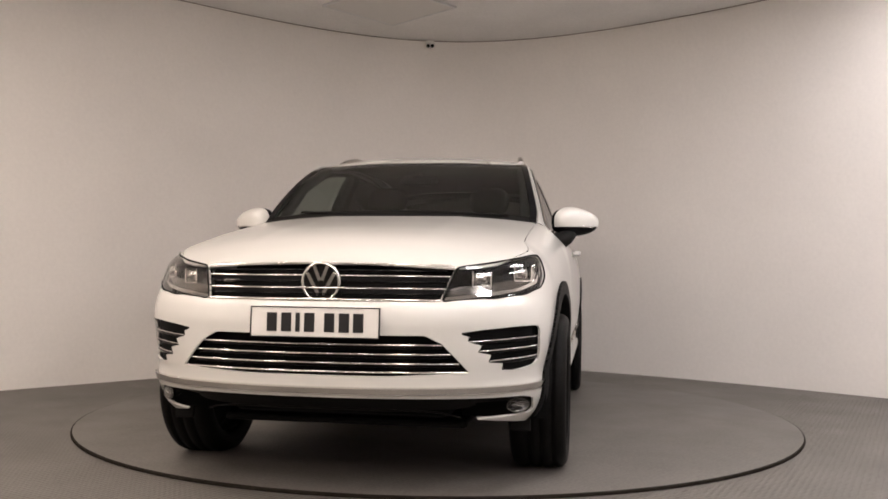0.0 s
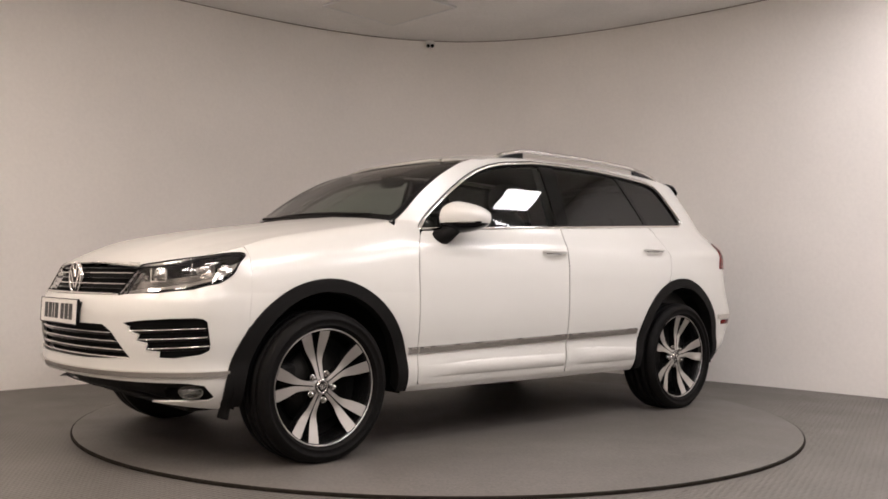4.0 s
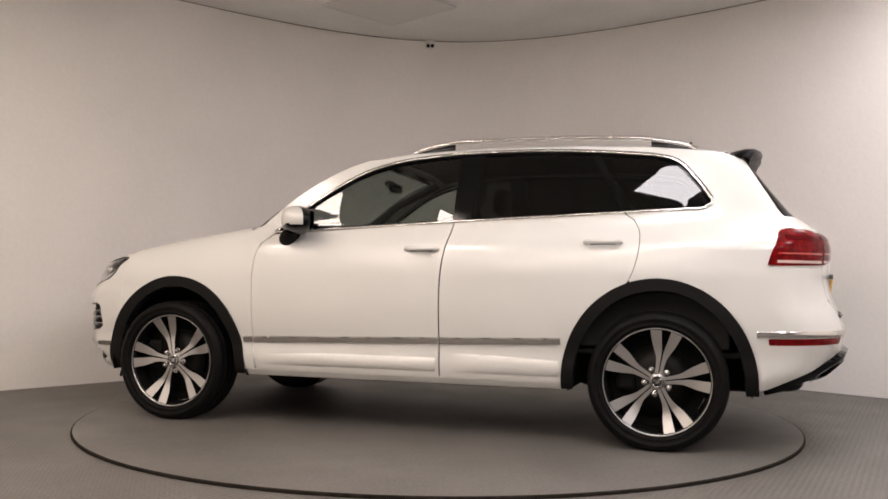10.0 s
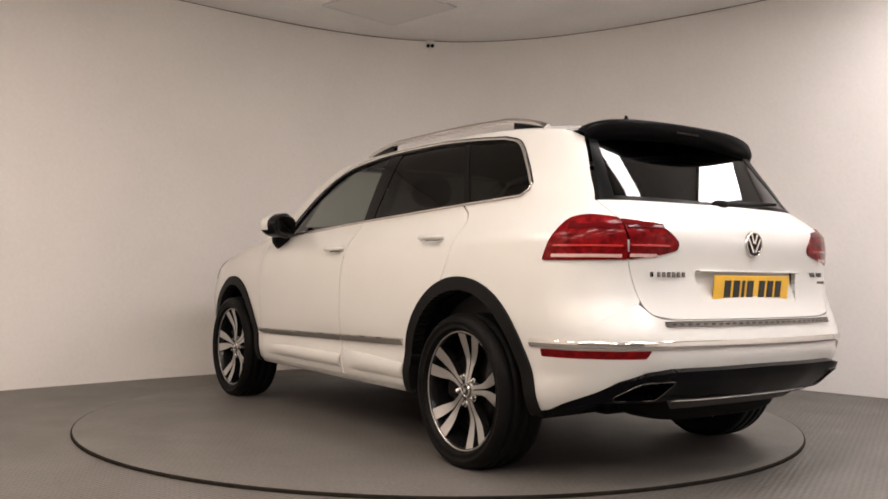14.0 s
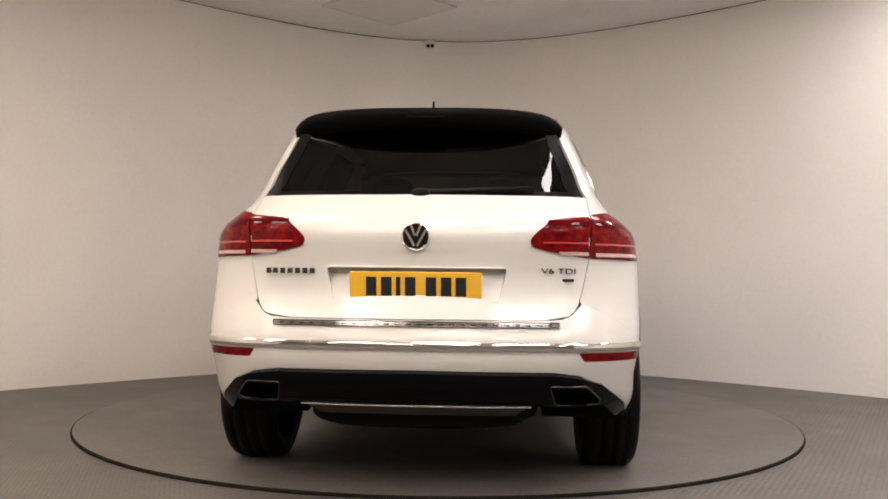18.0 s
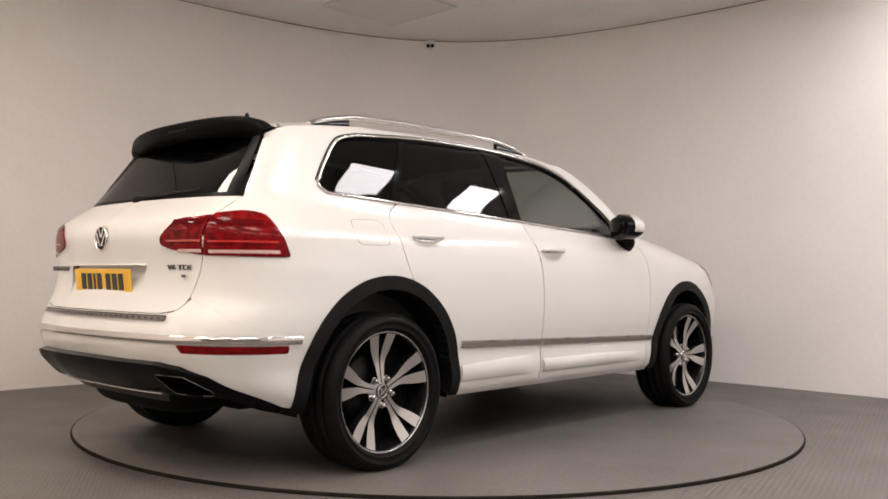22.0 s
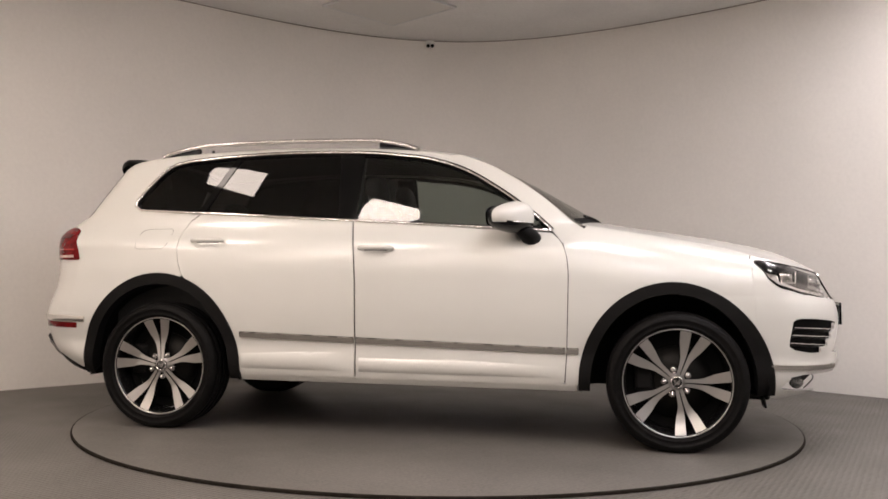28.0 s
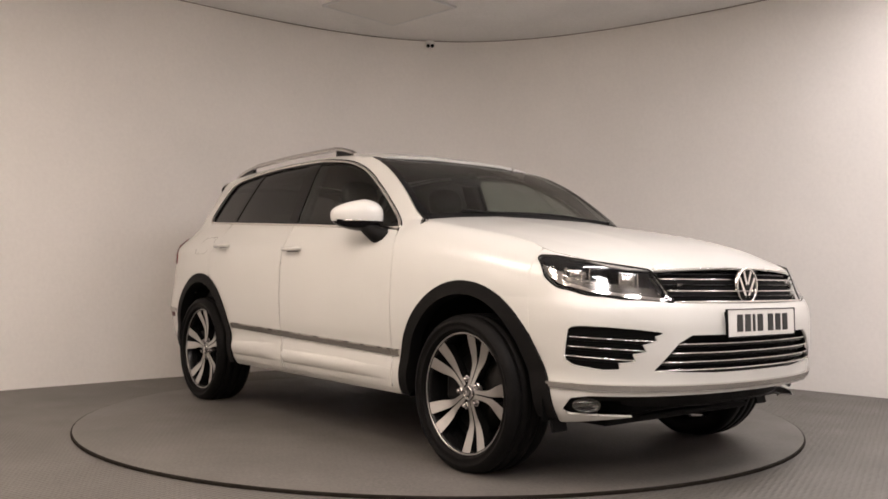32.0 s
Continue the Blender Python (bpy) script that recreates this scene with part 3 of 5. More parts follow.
def car_body(car):
    both = (1, -1)
    top = smooth_line(LIGHT_LINE_TOP, 6)
    back = smooth_line(LIGHT_LINE_BACK, 6)
    # front doors
    fd = [(0.891, 0.335), *smooth_line([(0.901, 0.5), (0.9065, 0.80), (0.9035, 0.97), (0.875, 1.078), (0.815, 1.143)], 5), (-0.303, belt(-0.303) - 0.006),
          *smooth_line([(-0.298, 1.17), (-0.270, 1.03), (-0.254, 0.85), (-0.252, 0.6), (-0.252, 0.335)], 4)]
    rd = [*smooth_line([(-0.260, 0.335), (-0.260, 0.6), (-0.262, 0.85), (-0.278, 1.03), (-0.306, 1.17)], 4), (-0.311, belt(-0.311) - 0.006),
          (-1.25, belt(-1.25) - 0.006), *smooth_line([(-1.305, 1.215), (-1.338, 1.15), (-1.338, 1.05), (-1.315, 0.95), (-1.285, 0.882)], 4),
          *[p for p in arch(*ARCH_R, 70, 0) if p[0] > -1.28 and p[1] > 0.34], (-0.940, 0.335)]
    quarter = [*smooth_line(PILLAR, 5), *[(x, float(roof_edge(x))) for x in np.linspace(0.2, -1.775, 24)], (-1.83, 1.572), (-1.880, 1.545),
               *[(tail_x(float(GATE(z)) + 0.0045, z), z) for z in (1.242, 1.20, 1.16, 1.12, 1.06, 1.0, 0.95, 0.90, 0.85, 0.80)], *[(x, tail_joint(x)) for x in np.linspace(tail_x(0.646, 0.80) + 0.004, -1.858, 26)],
               *[p for p in arch(*ARCH_R, 160, 60) if p[1] > 0.655 and p[0] < -1.29], *smooth_line([(-1.289, 0.884), (-1.319, 0.95), (-1.342, 1.05), (-1.342, 1.15), (-1.309, 1.220)], 4),
               (-1.254, belt(-1.258)), (-1.665, belt(-1.665)), (-1.690, 1.297), (-1.704, 1.303), (-1.708, 1.316), *back[::-1], *top[::-1], (0.822, 1.150), (0.878, 1.083)]
    fender = [(0.896, 0.335), *smooth_line([(0.906, 0.5), (0.911, 0.80), (0.908, 0.97), (0.880, 1.0835)], 5), (0.985, 1.165), *[(x, wing_top(x)) for x in np.linspace(1.0, 1.836, 18)], (1.836, 0.99), (1.8625, 0.63), *[p for p in arch(*ARCH_F, 35, 178, 40, REACH) if p[0] < 1.855 and p[1] > 0.34], (0.968, 0.335)]
    for s in both:
        d = part("front_door", shell(SIDE, fd, step=0.025, side=s), PAINT, car)
        door_fittings(d, -0.146, 1.045, s)
        d = part("rear_door", shell(SIDE, rd, step=0.022, side=s), PAINT, car)
        door_fittings(d, -1.155, 1.083, s)
        part("side_panel", shell(SIDE, quarter, step=0.016, side=s), PAINT, car)
        part("front_wing", shell(SIDE, fender, step=(0.02, 0.007), side=s), PAINT, car)
        # black sheet added for the shade inside the shut lines
        part("shut_line_shade", shell(SIDE, [(1.02, 0.34), (1.0, 1.10), (0.83, 1.135), (-1.36, 1.235), (-1.40, 0.97), (-1.12, 0.80), (-0.96, 0.6), (-0.925, 0.34)], step=0.06, side=s, off=-0.022, rim=0), SEAM, car)
        # arch trims
        for (xc, zc, a, b), lo in ((ARCH_F, 0.315), (ARCH_R, 0.315)):
            ring = arch(xc, zc, a + 0.003, b + 0.003, 0, 180, 50, REACH if xc > 0 else 0.0)
            inner = arch(xc, zc - 0.01, a - 0.058, b - 0.050, 180, 0, 50)
            poly = [(ring[0][0], lo), *ring, (xc - a - 0.003, lo), (xc - a + 0.058, lo), *inner, (xc + a - 0.058, lo)]
            part("arch_trim", shell(SIDE, poly, step=0.016, side=s, off=0.012, rim=0.07), PLASTIC, car, "dark grey plastic wheel-arch trim")
            v, f, m = lathe([(0.0, 0.52), (0.462, 0.52), (0.475, 0.885)], 34, "y", (-0.13, math.pi + 0.13))
            part("arch_liner", moved((v * np.array([1, s, 1]), f, m), pose(xc, 0, zc)), SEAM, car)
        strip = lambda x: 0.512 + (0.965 - x) * 0.0245
        for x0, x1 in ((0.965, 0.902), (0.895, -0.250), (-0.262, -0.935)):
            xs = np.linspace(x0, x1, 12)
            part("chrome_strip", shell(tilted(SIDE, strip, 0.0155, 0.014, 0.007), [*[(x, strip(x) + 0.0155) for x in xs], *[(x, strip(x) - 0.0155) for x in xs[::-1]]], step=(0.03, 0.004), side=s, rim=0.014), TRIM, car, "bright metal side strip")
            part("strip_seal", tube(SIDE(xs, strip(xs) + 0.0175) * np.array([1, s, 1]) + np.array([0, 0.002 * s, 0]), 0.0026, 6), SEAM, car)
        sk = [(0.955, 0.30), (0.955, 0.338), (-0.935, 0.338), (-0.935, 0.30)]
        part("sill", shell(SIDE, sk, step=(0.03, 0.012), side=s, off=-0.004, rim=0.05), PAINT, car)
        blade = [*[(x, 0.372) for x in np.linspace(0.885, -0.235, 20)], *[(x, 0.43 + 0.045 * (x - 0.885) / -1.12) for x in np.linspace(-0.235, 0.885, 20)]]
        part("sill_ridge", shell(lambda x, z: SIDE(x, z) + np.stack([0 * x, 0.012 * np.sin(np.clip((z - 0.372) / 0.075, 0, 1) * math.pi) ** 0.6 * ease(0.9, 0.5, x), 0 * x], -1), blade, step=(0.03, 0.008), side=s, off=0.001, rim=0.002), PAINT, car)
        blade2 = [*[(x, 0.372) for x in np.linspace(-0.27, -0.925, 16)], *[(x, 0.485 - 0.03 * (x + 0.27) / -0.655) for x in np.linspace(-0.925, -0.27, 16)]]
        part("sill_ridge", shell(lambda x, z: SIDE(x, z) + np.stack([0 * x, 0.012 * np.sin(np.clip((z - 0.372) / 0.10, 0, 1) * math.pi) ** 0.6 * ease(-0.3, -0.5, x), 0 * x], -1), blade2, step=(0.03, 0.008), side=s, off=0.001, rim=0.002), PAINT, car)
    flap = rounded([(-1.40, 1.165), (-1.60, 1.158), (-1.615, 1.040), (-1.415, 1.043)], 0.035)
    part("fuel_flap", tube(SIDE(flap[:, 0], flap[:, 1]) * np.array([1, -1, 1]), 0.0009, 6, 1, True), SEAM, car, "thin shut line of the fuel flap")
    # bonnet, roof
    rear_edge = lambda y: 1.075 - 0.125 * (y / 0.74) ** 2
    ys = np.linspace(-0.764, 0.764, 30)
    xs = [0.9, 1.0, 1.2, 1.4, 1.6, 1.72, 1.76, 1.80, 1.84, 1.88, 1.92, 1.96, 2.0, 2.06, 2.12, 2.17, 2.205]
    flank = [(x, bonnet_edge(x)) for x in xs[1:]]
    lead = [(2.228, 0.50), (2.250, 0.40), (2.270, 0.25), (2.281, 0.0)]
    nose = lead + [(x, -y) for x, y in lead[-2::-1]]
    hood = [*[(rear_edge(y), y) for y in ys], *flank, *nose, *[(x, -y) for x, y in flank[::-1]]]
    part("bonnet", shell(HOOD, hood, step=0.028, rim=0.008, centre=(1.5, 0, 0.0)), PAINT, car)
    # black sheet standing in for the shade under the bonnet's gaps
    part("bonnet_gap_shade", shell(lambda x, y: HOOD(x, y), [(1.02, -0.70), (2.0, -0.60), (2.0, 0.60), (1.02, 0.70)], step=0.1, rim=0, off=-0.03, centre=(1.5, 0, 0)), SEAM, car)
    lip = [(x, y) for x, y in [(0.285, -1), (0.325, -0.6), (0.340, 0), (0.325, 0.6), (0.285, 1), (-0.6, 1), (-1.775, 1), (-1.79, 0.6), (-1.80, 0), (-1.79, -0.6), (-1.775, -1), (-0.6, -1)]]
    part("roof", shell(ROOF, lip, step=(0.04, 0.04), rim=0.014, centre=(-0.7, 0, 0)), PAINT, car)
    part("headliner", shell(ROOF, [(0.2, -0.93), (0.2, 0.93), (-1.7, 0.93), (-1.7, -0.93)], step=(0.1, 0.1), rim=0.0, off=-0.035, centre=(-0.7, 0, 0)), HEADLINER, car)
    # roof rails
    for s in both:
        xs = np.linspace(0.02, -1.63, 34)
        z0 = np.array([float(ROOF_MID(x)) for x in xs]) - 0.040
        lift = 0.043 * np.clip(np.minimum((0.02 - xs) / 0.26, (xs + 1.63) / 0.30), 0, 1) ** 0.6
        y = np.array([float(side_y(x, roof_edge(x))) for x in xs]) - 0.035
        rail = part("roof_rail", tube(np.c_[xs, s * y, z0 + lift], 0.018, 10, 0.80), SATIN, car, "satin metal roof rail")
        for a, b in ((0, 6), (28, 34)):
            xx = xs[a:b]
            part("rail_foot", grid(np.array([[(x, s * (yy + o), z + k * l - 0.004) for x, yy, z, l in zip(xx, y[a:b], z0[a:b], lift[a:b])] for o, k in ((0.012, 0), (0.012, 1), (-0.012, 1), (-0.012, 0))])), GLOSS_BLACK, rail)
    # shark-fin aerial
    part("aerial", [(np.array([(-1.545, 0.011, 1.665), (-1.545, -0.011, 1.665), (-1.60, -0.011, 1.655), (-1.60, 0.011, 1.655), (-1.572, 0.004, 1.748), (-1.572, -0.004, 1.748), (-1.584, 0.004, 1.746), (-1.584, -0.004, 1.746)]),
                     [(0, 1, 5, 4), (1, 2, 7, 5), (2, 3, 6, 7), (3, 0, 4, 6), (4, 5, 7, 6)], 0)], GLOSS_BLACK, car, "small black roof aerial")


def door_fittings(door, x, z, s):
    """A body-coloured pull handle over its recess."""
    xs = np.linspace(-0.098, 0.098, 15)
    y = np.array([float(side_y(x + a, z)) for a in xs])
    bow = 0.026 + 0.014 * np.cos(xs / 0.098 * math.pi / 2)
    bow[[0, 1, -2, -1]] = [0.002, 0.02, 0.02, 0.002]
    part("handle", tube(np.c_[x + xs, s * (y + bow), np.full(15, z + 0.011)], 0.0108, 8, 1.15), PAINT, door)
    cup = rounded([(x - 0.075, z - 0.036), (x + 0.075, z - 0.036), (x + 0.085, z + 0.0), (x + 0.075, z + 0.026), (x - 0.075, z + 0.026), (x - 0.085, z)], 0.03)
    dish = lambda a, b: SIDE(a, b) - np.stack([0 * a, 0.055 * np.clip(1 - ((a - x) / 0.085) ** 2 - ((b - z + 0.005) / 0.034) ** 2, -0.02, 1) - 0.0015, 0 * a], -1)
    xs = np.linspace(-0.066, 0.066, 9)
    gap = np.array([float(side_y(x + a, z)) for a in xs]) + 0.001
    # dark bar standing in for the shadow beneath the handle
    part("handle_shadow", tube(np.c_[x + xs, s * gap, np.full(9, z - 0.003)], 0.0028, 6), PLASTIC, door)
    part("handle_recess", shell(dish, cup, step=0.006, side=s, rim=0), PAINT, door)


def car_glass(car):
    top = smooth_line(LIGHT_LINE_TOP, 6)
    back = smooth_line(LIGHT_LINE_BACK, 6)
    bottom = [(x, belt(x)) for x in np.linspace(-1.665, 0.805, 24)]
    outline = [*top, *back[1:], (-1.708, 1.316), (-1.704, 1.303), (-1.690, 1.297), *bottom]
    d = np.array(outline)
    wide = np.array([*top, *back[1:]])              # upper edge with its outward normals
    along = np.gradient(wide, axis=0)
    wide = np.c_[wide, np.stack([-along[:, 1], along[:, 0]], 1) / -np.linalg.norm(along, axis=1)[:, None]]
    up = lambda x: float(np.interp(-x, [-p[0] for p in top], [p[1] for p in top])) - 0.016
    lo = lambda x: belt(x) + 0.016

    def between(x0, x1, n=24):
        xs = np.linspace(x0, x1, n)
        return [*[(x, up(x)) for x in xs], *[(x, lo(x)) for x in xs[::-1]]]
    front = between(0.765, -0.295)
    rear = [*[(x, up(x)) for x in np.linspace(-0.440, -1.062, 16)], (-1.235, lo(-1.235)), *[(x, lo(x)) for x in np.linspace(-1.2, -0.400, 16)]]
    bk = [p for p in back]
    quart = [*[(x, up(x)) for x in np.linspace(-1.105, -1.385, 8)], *[(p[0] + 0.013, p[1] - 0.012) for p in bk[2:]], (-1.675, 1.303), *[(x, lo(x)) for x in np.linspace(-1.655, -1.28, 8)]]
    for s in (1, -1):
        part("window_surround", shell(SIDE, d, [front, rear, quart], step=0.011, side=s, off=-0.008, rim=0.02), SEAL_BLACK, car, "black window surround and pillars")
        part("front_side_window", shell(SIDE, front, step=0.04, side=s, off=-0.012, rim=0), GREEN_GLASS, car)
        part("rear_side_window", shell(SIDE, rear, step=0.04, side=s, off=-0.012, rim=0), PRIVACY, car, "dark privacy glass")
        part("quarter_window", shell(SIDE, quart, step=0.03, side=s, off=-0.012, rim=0), PRIVACY, car, "dark privacy glass")
        p = SIDE(d[:, 0], d[:, 1]) * np.array([1, s, 1]) + np.array([0, s * 0.004, 0])
        part("window_chrome", tube(p, 0.0075, 8, 1.0, True), CHROME, car, "bright chrome window line")
        rim = wide[:, :2] + 0.0105 * wide[:, 2:]
        part("window_seal", tube(SIDE(rim[:, 0], rim[:, 1]) * np.array([1, s, 1]) + np.array([0, 0.001 * s, 0]), 0.0035, 6), SEAM, car, "thin black seal above the chrome line")
    # windscreen
    mid = smooth_line([(1.085, 1.222), (0.92, 1.318), (0.76, 1.408), (0.60, 1.492), (0.43, 1.568), (0.318, 1.613)], 5)
    edge = smooth_line([(0.955, 1.195), (0.865, 1.262), (0.735, 1.362), (0.585, 1.463), (0.42, 1.547), (0.275, 1.594)], 5)

    def pane(k0, k1, w, lift, n=25):
        rows = []
        for i in range(k0, k1):
            e = edge[i]
            ye = float(side_y(e[0], e[1])) * w
            rows.append([(mid[i][0] + (e[0] - mid[i][0]) * u * u, u * ye, mid[i][1] + (e[1] - mid[i][1]) * u * u + lift) for u in np.linspace(-1, 1, n)])
        return grid(np.array(rows))
    ws = part("windscreen", outward(pane(0, len(mid), 0.985, 0.0), (0, 0, 0.5)), GREEN_GLASS, car)
    for s in (1, -1):
        rows = []
        for i in range(len(mid)):
            ye = float(side_y(*edge[i]))
            rows.append([(edge[i][0] + (mid[i][0] - edge[i][0]) * (1 - u * u), s * u * ye, edge[i][1] + (mid[i][1] - edge[i][1]) * (1 - u * u) + 0.003) for u in np.linspace(0.945, 0.992, 4)])
        part("screen_edge", grid(np.array(rows)), GLOSS_BLACK, ws)
    rows = [[(mid[i][0] + (edge[i][0] - mid[i][0]) * u * u + 0.012 * k, u * float(side_y(*edge[0])) * 0.985, mid[i][1] + (edge[i][1] - mid[i][1]) * u * u + 0.004 - 0.012 * k) for u in np.linspace(-1, 1, 25)] for i, k in ((2, 0), (1, 0), (0, 0), (0, 2))]
    part("cowl", grid(np.array(rows)), PLASTIC, car, "dark plastic scuttle under the windscreen")
    rows = [[(mid[-1 - i][0] + (edge[-1 - i][0] - mid[-1 - i][0]) * u * u, u * float(side_y(*edge[-1 - i])) * 0.985, mid[-1 - i][1] + (edge[-1 - i][1] - mid[-1 - i][1]) * u * u + 0.003) for u in np.linspace(-1, 1, 25)] for i in (0, 1, 2)]
    part("screen_band", grid(np.array(rows)), GLOSS_BLACK, ws)
    for y0, y1 in ((0.62, -0.02), (0.02, -0.55)):
        pts = [(1.055 - 0.11 * (y / 0.74) ** 2 - 0.02 * t, y, 1.236 + 0.018 * t) for t, y in zip(np.linspace(0, 1, 10), np.linspace(y0, y1, 10))]
        part("wiper", tube(pts, 0.008, 6), PLASTIC, car)
    # rear window
    rows = []
    for t in np.linspace(0, 1, 14):
        z = 1.243 + (1.585 - 1.243) * t
        xe = -2.073 + (-1.862 + 2.073) * t
        ye = float(side_y(xe, z)) - 0.004
        rows.append([(xe - 0.072 * (1 - t) * (1 - abs(u) ** 6), u * ye, z) for u in np.linspace(-1, 1, 31)])
    g = part("rear_window", outward(grid(np.array(rows)), (-1, 0, 0.8)), PRIVACY, car, "dark privacy glass rear window")
    b = []
    for t0, t1, u0, u1 in ((0, 0.05, -1, 1), (0.97, 1, -1, 1), (0, 1, -1, -0.91), (0, 1, 0.91, 1)):
        rr = []
        for t in np.linspace(t0, t1, 8):
            z = 1.243 + (1.585 - 1.243) * t
            xe = -2.073 + (-1.862 + 2.073) * t
            ye = float(side_y(xe, z)) - 0.002
            rr.append([(xe - 0.072 * (1 - t) * (1 - abs(u) ** 6) - 0.003, u * ye, z) for u in np.linspace(u0, u1, 31)])
        b.append(grid(np.array(rr)))
    part("window_border", b, SPOILER_BLACK, g)
    part("rear_wiper", [tube([(-2.165, -0.03, 1.252), (-2.16, -0.25, 1.262), (-2.135, -0.47, 1.275)], [0.014, 0.011, 0.007], 8), ball(0.03, 0.04, 0.022, (-2.17, 0.0, 1.247))], PLASTIC, car, "black rear wiper")
    # roof spoiler
    rows = []
    for u in np.linspace(-1, 1, 41):
        a = abs(u)
        y = 0.612 * u * (1 - 0.015 * a ** 8)
        k = 1 - a ** 6
        x0, zt = -1.805 - 0.012 * a ** 2, float(ROOF_MID(-1.805)) - 0.050 * a ** 3 + 0.002
        xt, tip = -1.990 + 0.085 * a ** 2.5, float(ROOF_MID(-1.74)) - 0.004 - 0.036 * a ** 4 - 0.042 * a ** 16
        low = tip - 0.085 - 0.040 * a ** 2 + 0.036 * a ** 4 + 0.030 * a ** 16
        rows.append([(x0, y, zt - 0.03 * (1 - k)), ((x0 + xt) / 2, y, zt * 0.5 + tip * 0.5 + 0.008 * k), (xt + 0.02, y * 0.995, tip), (xt, y * 0.99, tip - 0.012),
                     (xt + 0.012, y * 0.985, tip - 0.045), (xt + 0.03, y * 0.985, low), (-1.90 + 0.05 * a, y * 0.98, low + 0.008), (-1.84, y * 0.98, low + 0.035)])
    sp = part("spoiler", outward(grid(np.array(rows)), (-1.9, 0, 1.6)), SPOILER_BLACK, car, "satin black roof spoiler")
    part("brake_light", block(0.01, 0.17, 0.014, (-1.979, 0, 1.600), 0.003), SEAL_BLACK, sp, "dark high-level brake light")


def roundel(parent, at, r, facing):
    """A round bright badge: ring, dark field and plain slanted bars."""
    place = pose(*at, 0, 0, 0) @ (pose(0, 0, 0, 0, 0, 0) if facing > 0 else pose(0, 0, 0, 0, 0, 180))
    b = part("badge", moved(lathe([(r * 0.86, 0.0), (r * 0.86, 0.012), (r * 0.93, 0.016), (r, 0.010), (r, 0.0)], 40, "x"), place), CHROME, parent, "round chrome badge")
    part("badge_field", moved(lathe([(0.0, 0.004), (r * 0.87, 0.003)], 40, "x"), place), DISC, b)
    fr = lambda u, v, w: np.array(place @ Vector((w, u, v)))
    bars = []
    for sx in (1, -1):
        for (u0, v0), (u1, v1) in (((0.05, 0.06), (0.34, 0.80)), ((0.10, -0.62), (0.70, 0.46))):
            p, q = np.array((u0 * sx, v0)) * r, np.array((u1 * sx, v1)) * r
            t = (q - p) / np.linalg.norm(q - p)
            n = np.array((-t[1], t[0])) * r * 0.088
            bars.append(prism([p + n, p - n, q - n, q + n], lambda u, v, w: fr(u, v, w + 0.004), 0.009, 0.002))
    part("badge_bars", bars, CHROME, b)


def bars_plate(parent, at, facing, mat, tilt, frame_mat):
    """A number plate: its characters stand as plain bars."""
    m = pose(*at, 0, tilt, 0 if facing > 0 else 180)
    w, h = 0.524, 0.115
    pl = part("number_plate", moved(block(0.008, w, h, (0, 0, 0), 0.003), m), mat, parent, "number plate with plain dark bars")
    if frame_mat:
        rim = [block(0.012, w + 0.008, 0.004, (0, 0, k * (h / 2 + 0.002)), 0.001) for k in (1, -1)] + [block(0.012, 0.004, h, (0, k * (w / 2 + 0.002), 0), 0.001) for k in (1, -1)]
        part("plate_frame", [moved(q, m) for q in rim], GLOSS_BLACK, pl)
    for y in (-0.175, -0.115, -0.068, -0.02, 0.062, 0.122, 0.18):
        wide = 0.018 if abs(y + 0.068) < 0.01 else 0.042
        part("bar", moved(block(0.003, wide, 0.075, (0.0055, y, 0), 0.001), m), INK, pl)


def chrome_bar(z, y, r=0.0085, off=0.0, squash=1.0):
    ys = np.linspace(-y, y, 36)
    s = np.array([math.copysign(fy(abs(v), z), v) for v in ys])
    p = FRONT(s, np.full(len(s), z)) + np.array([off, 0, 0])
    return tube(p, r, 8, squash)


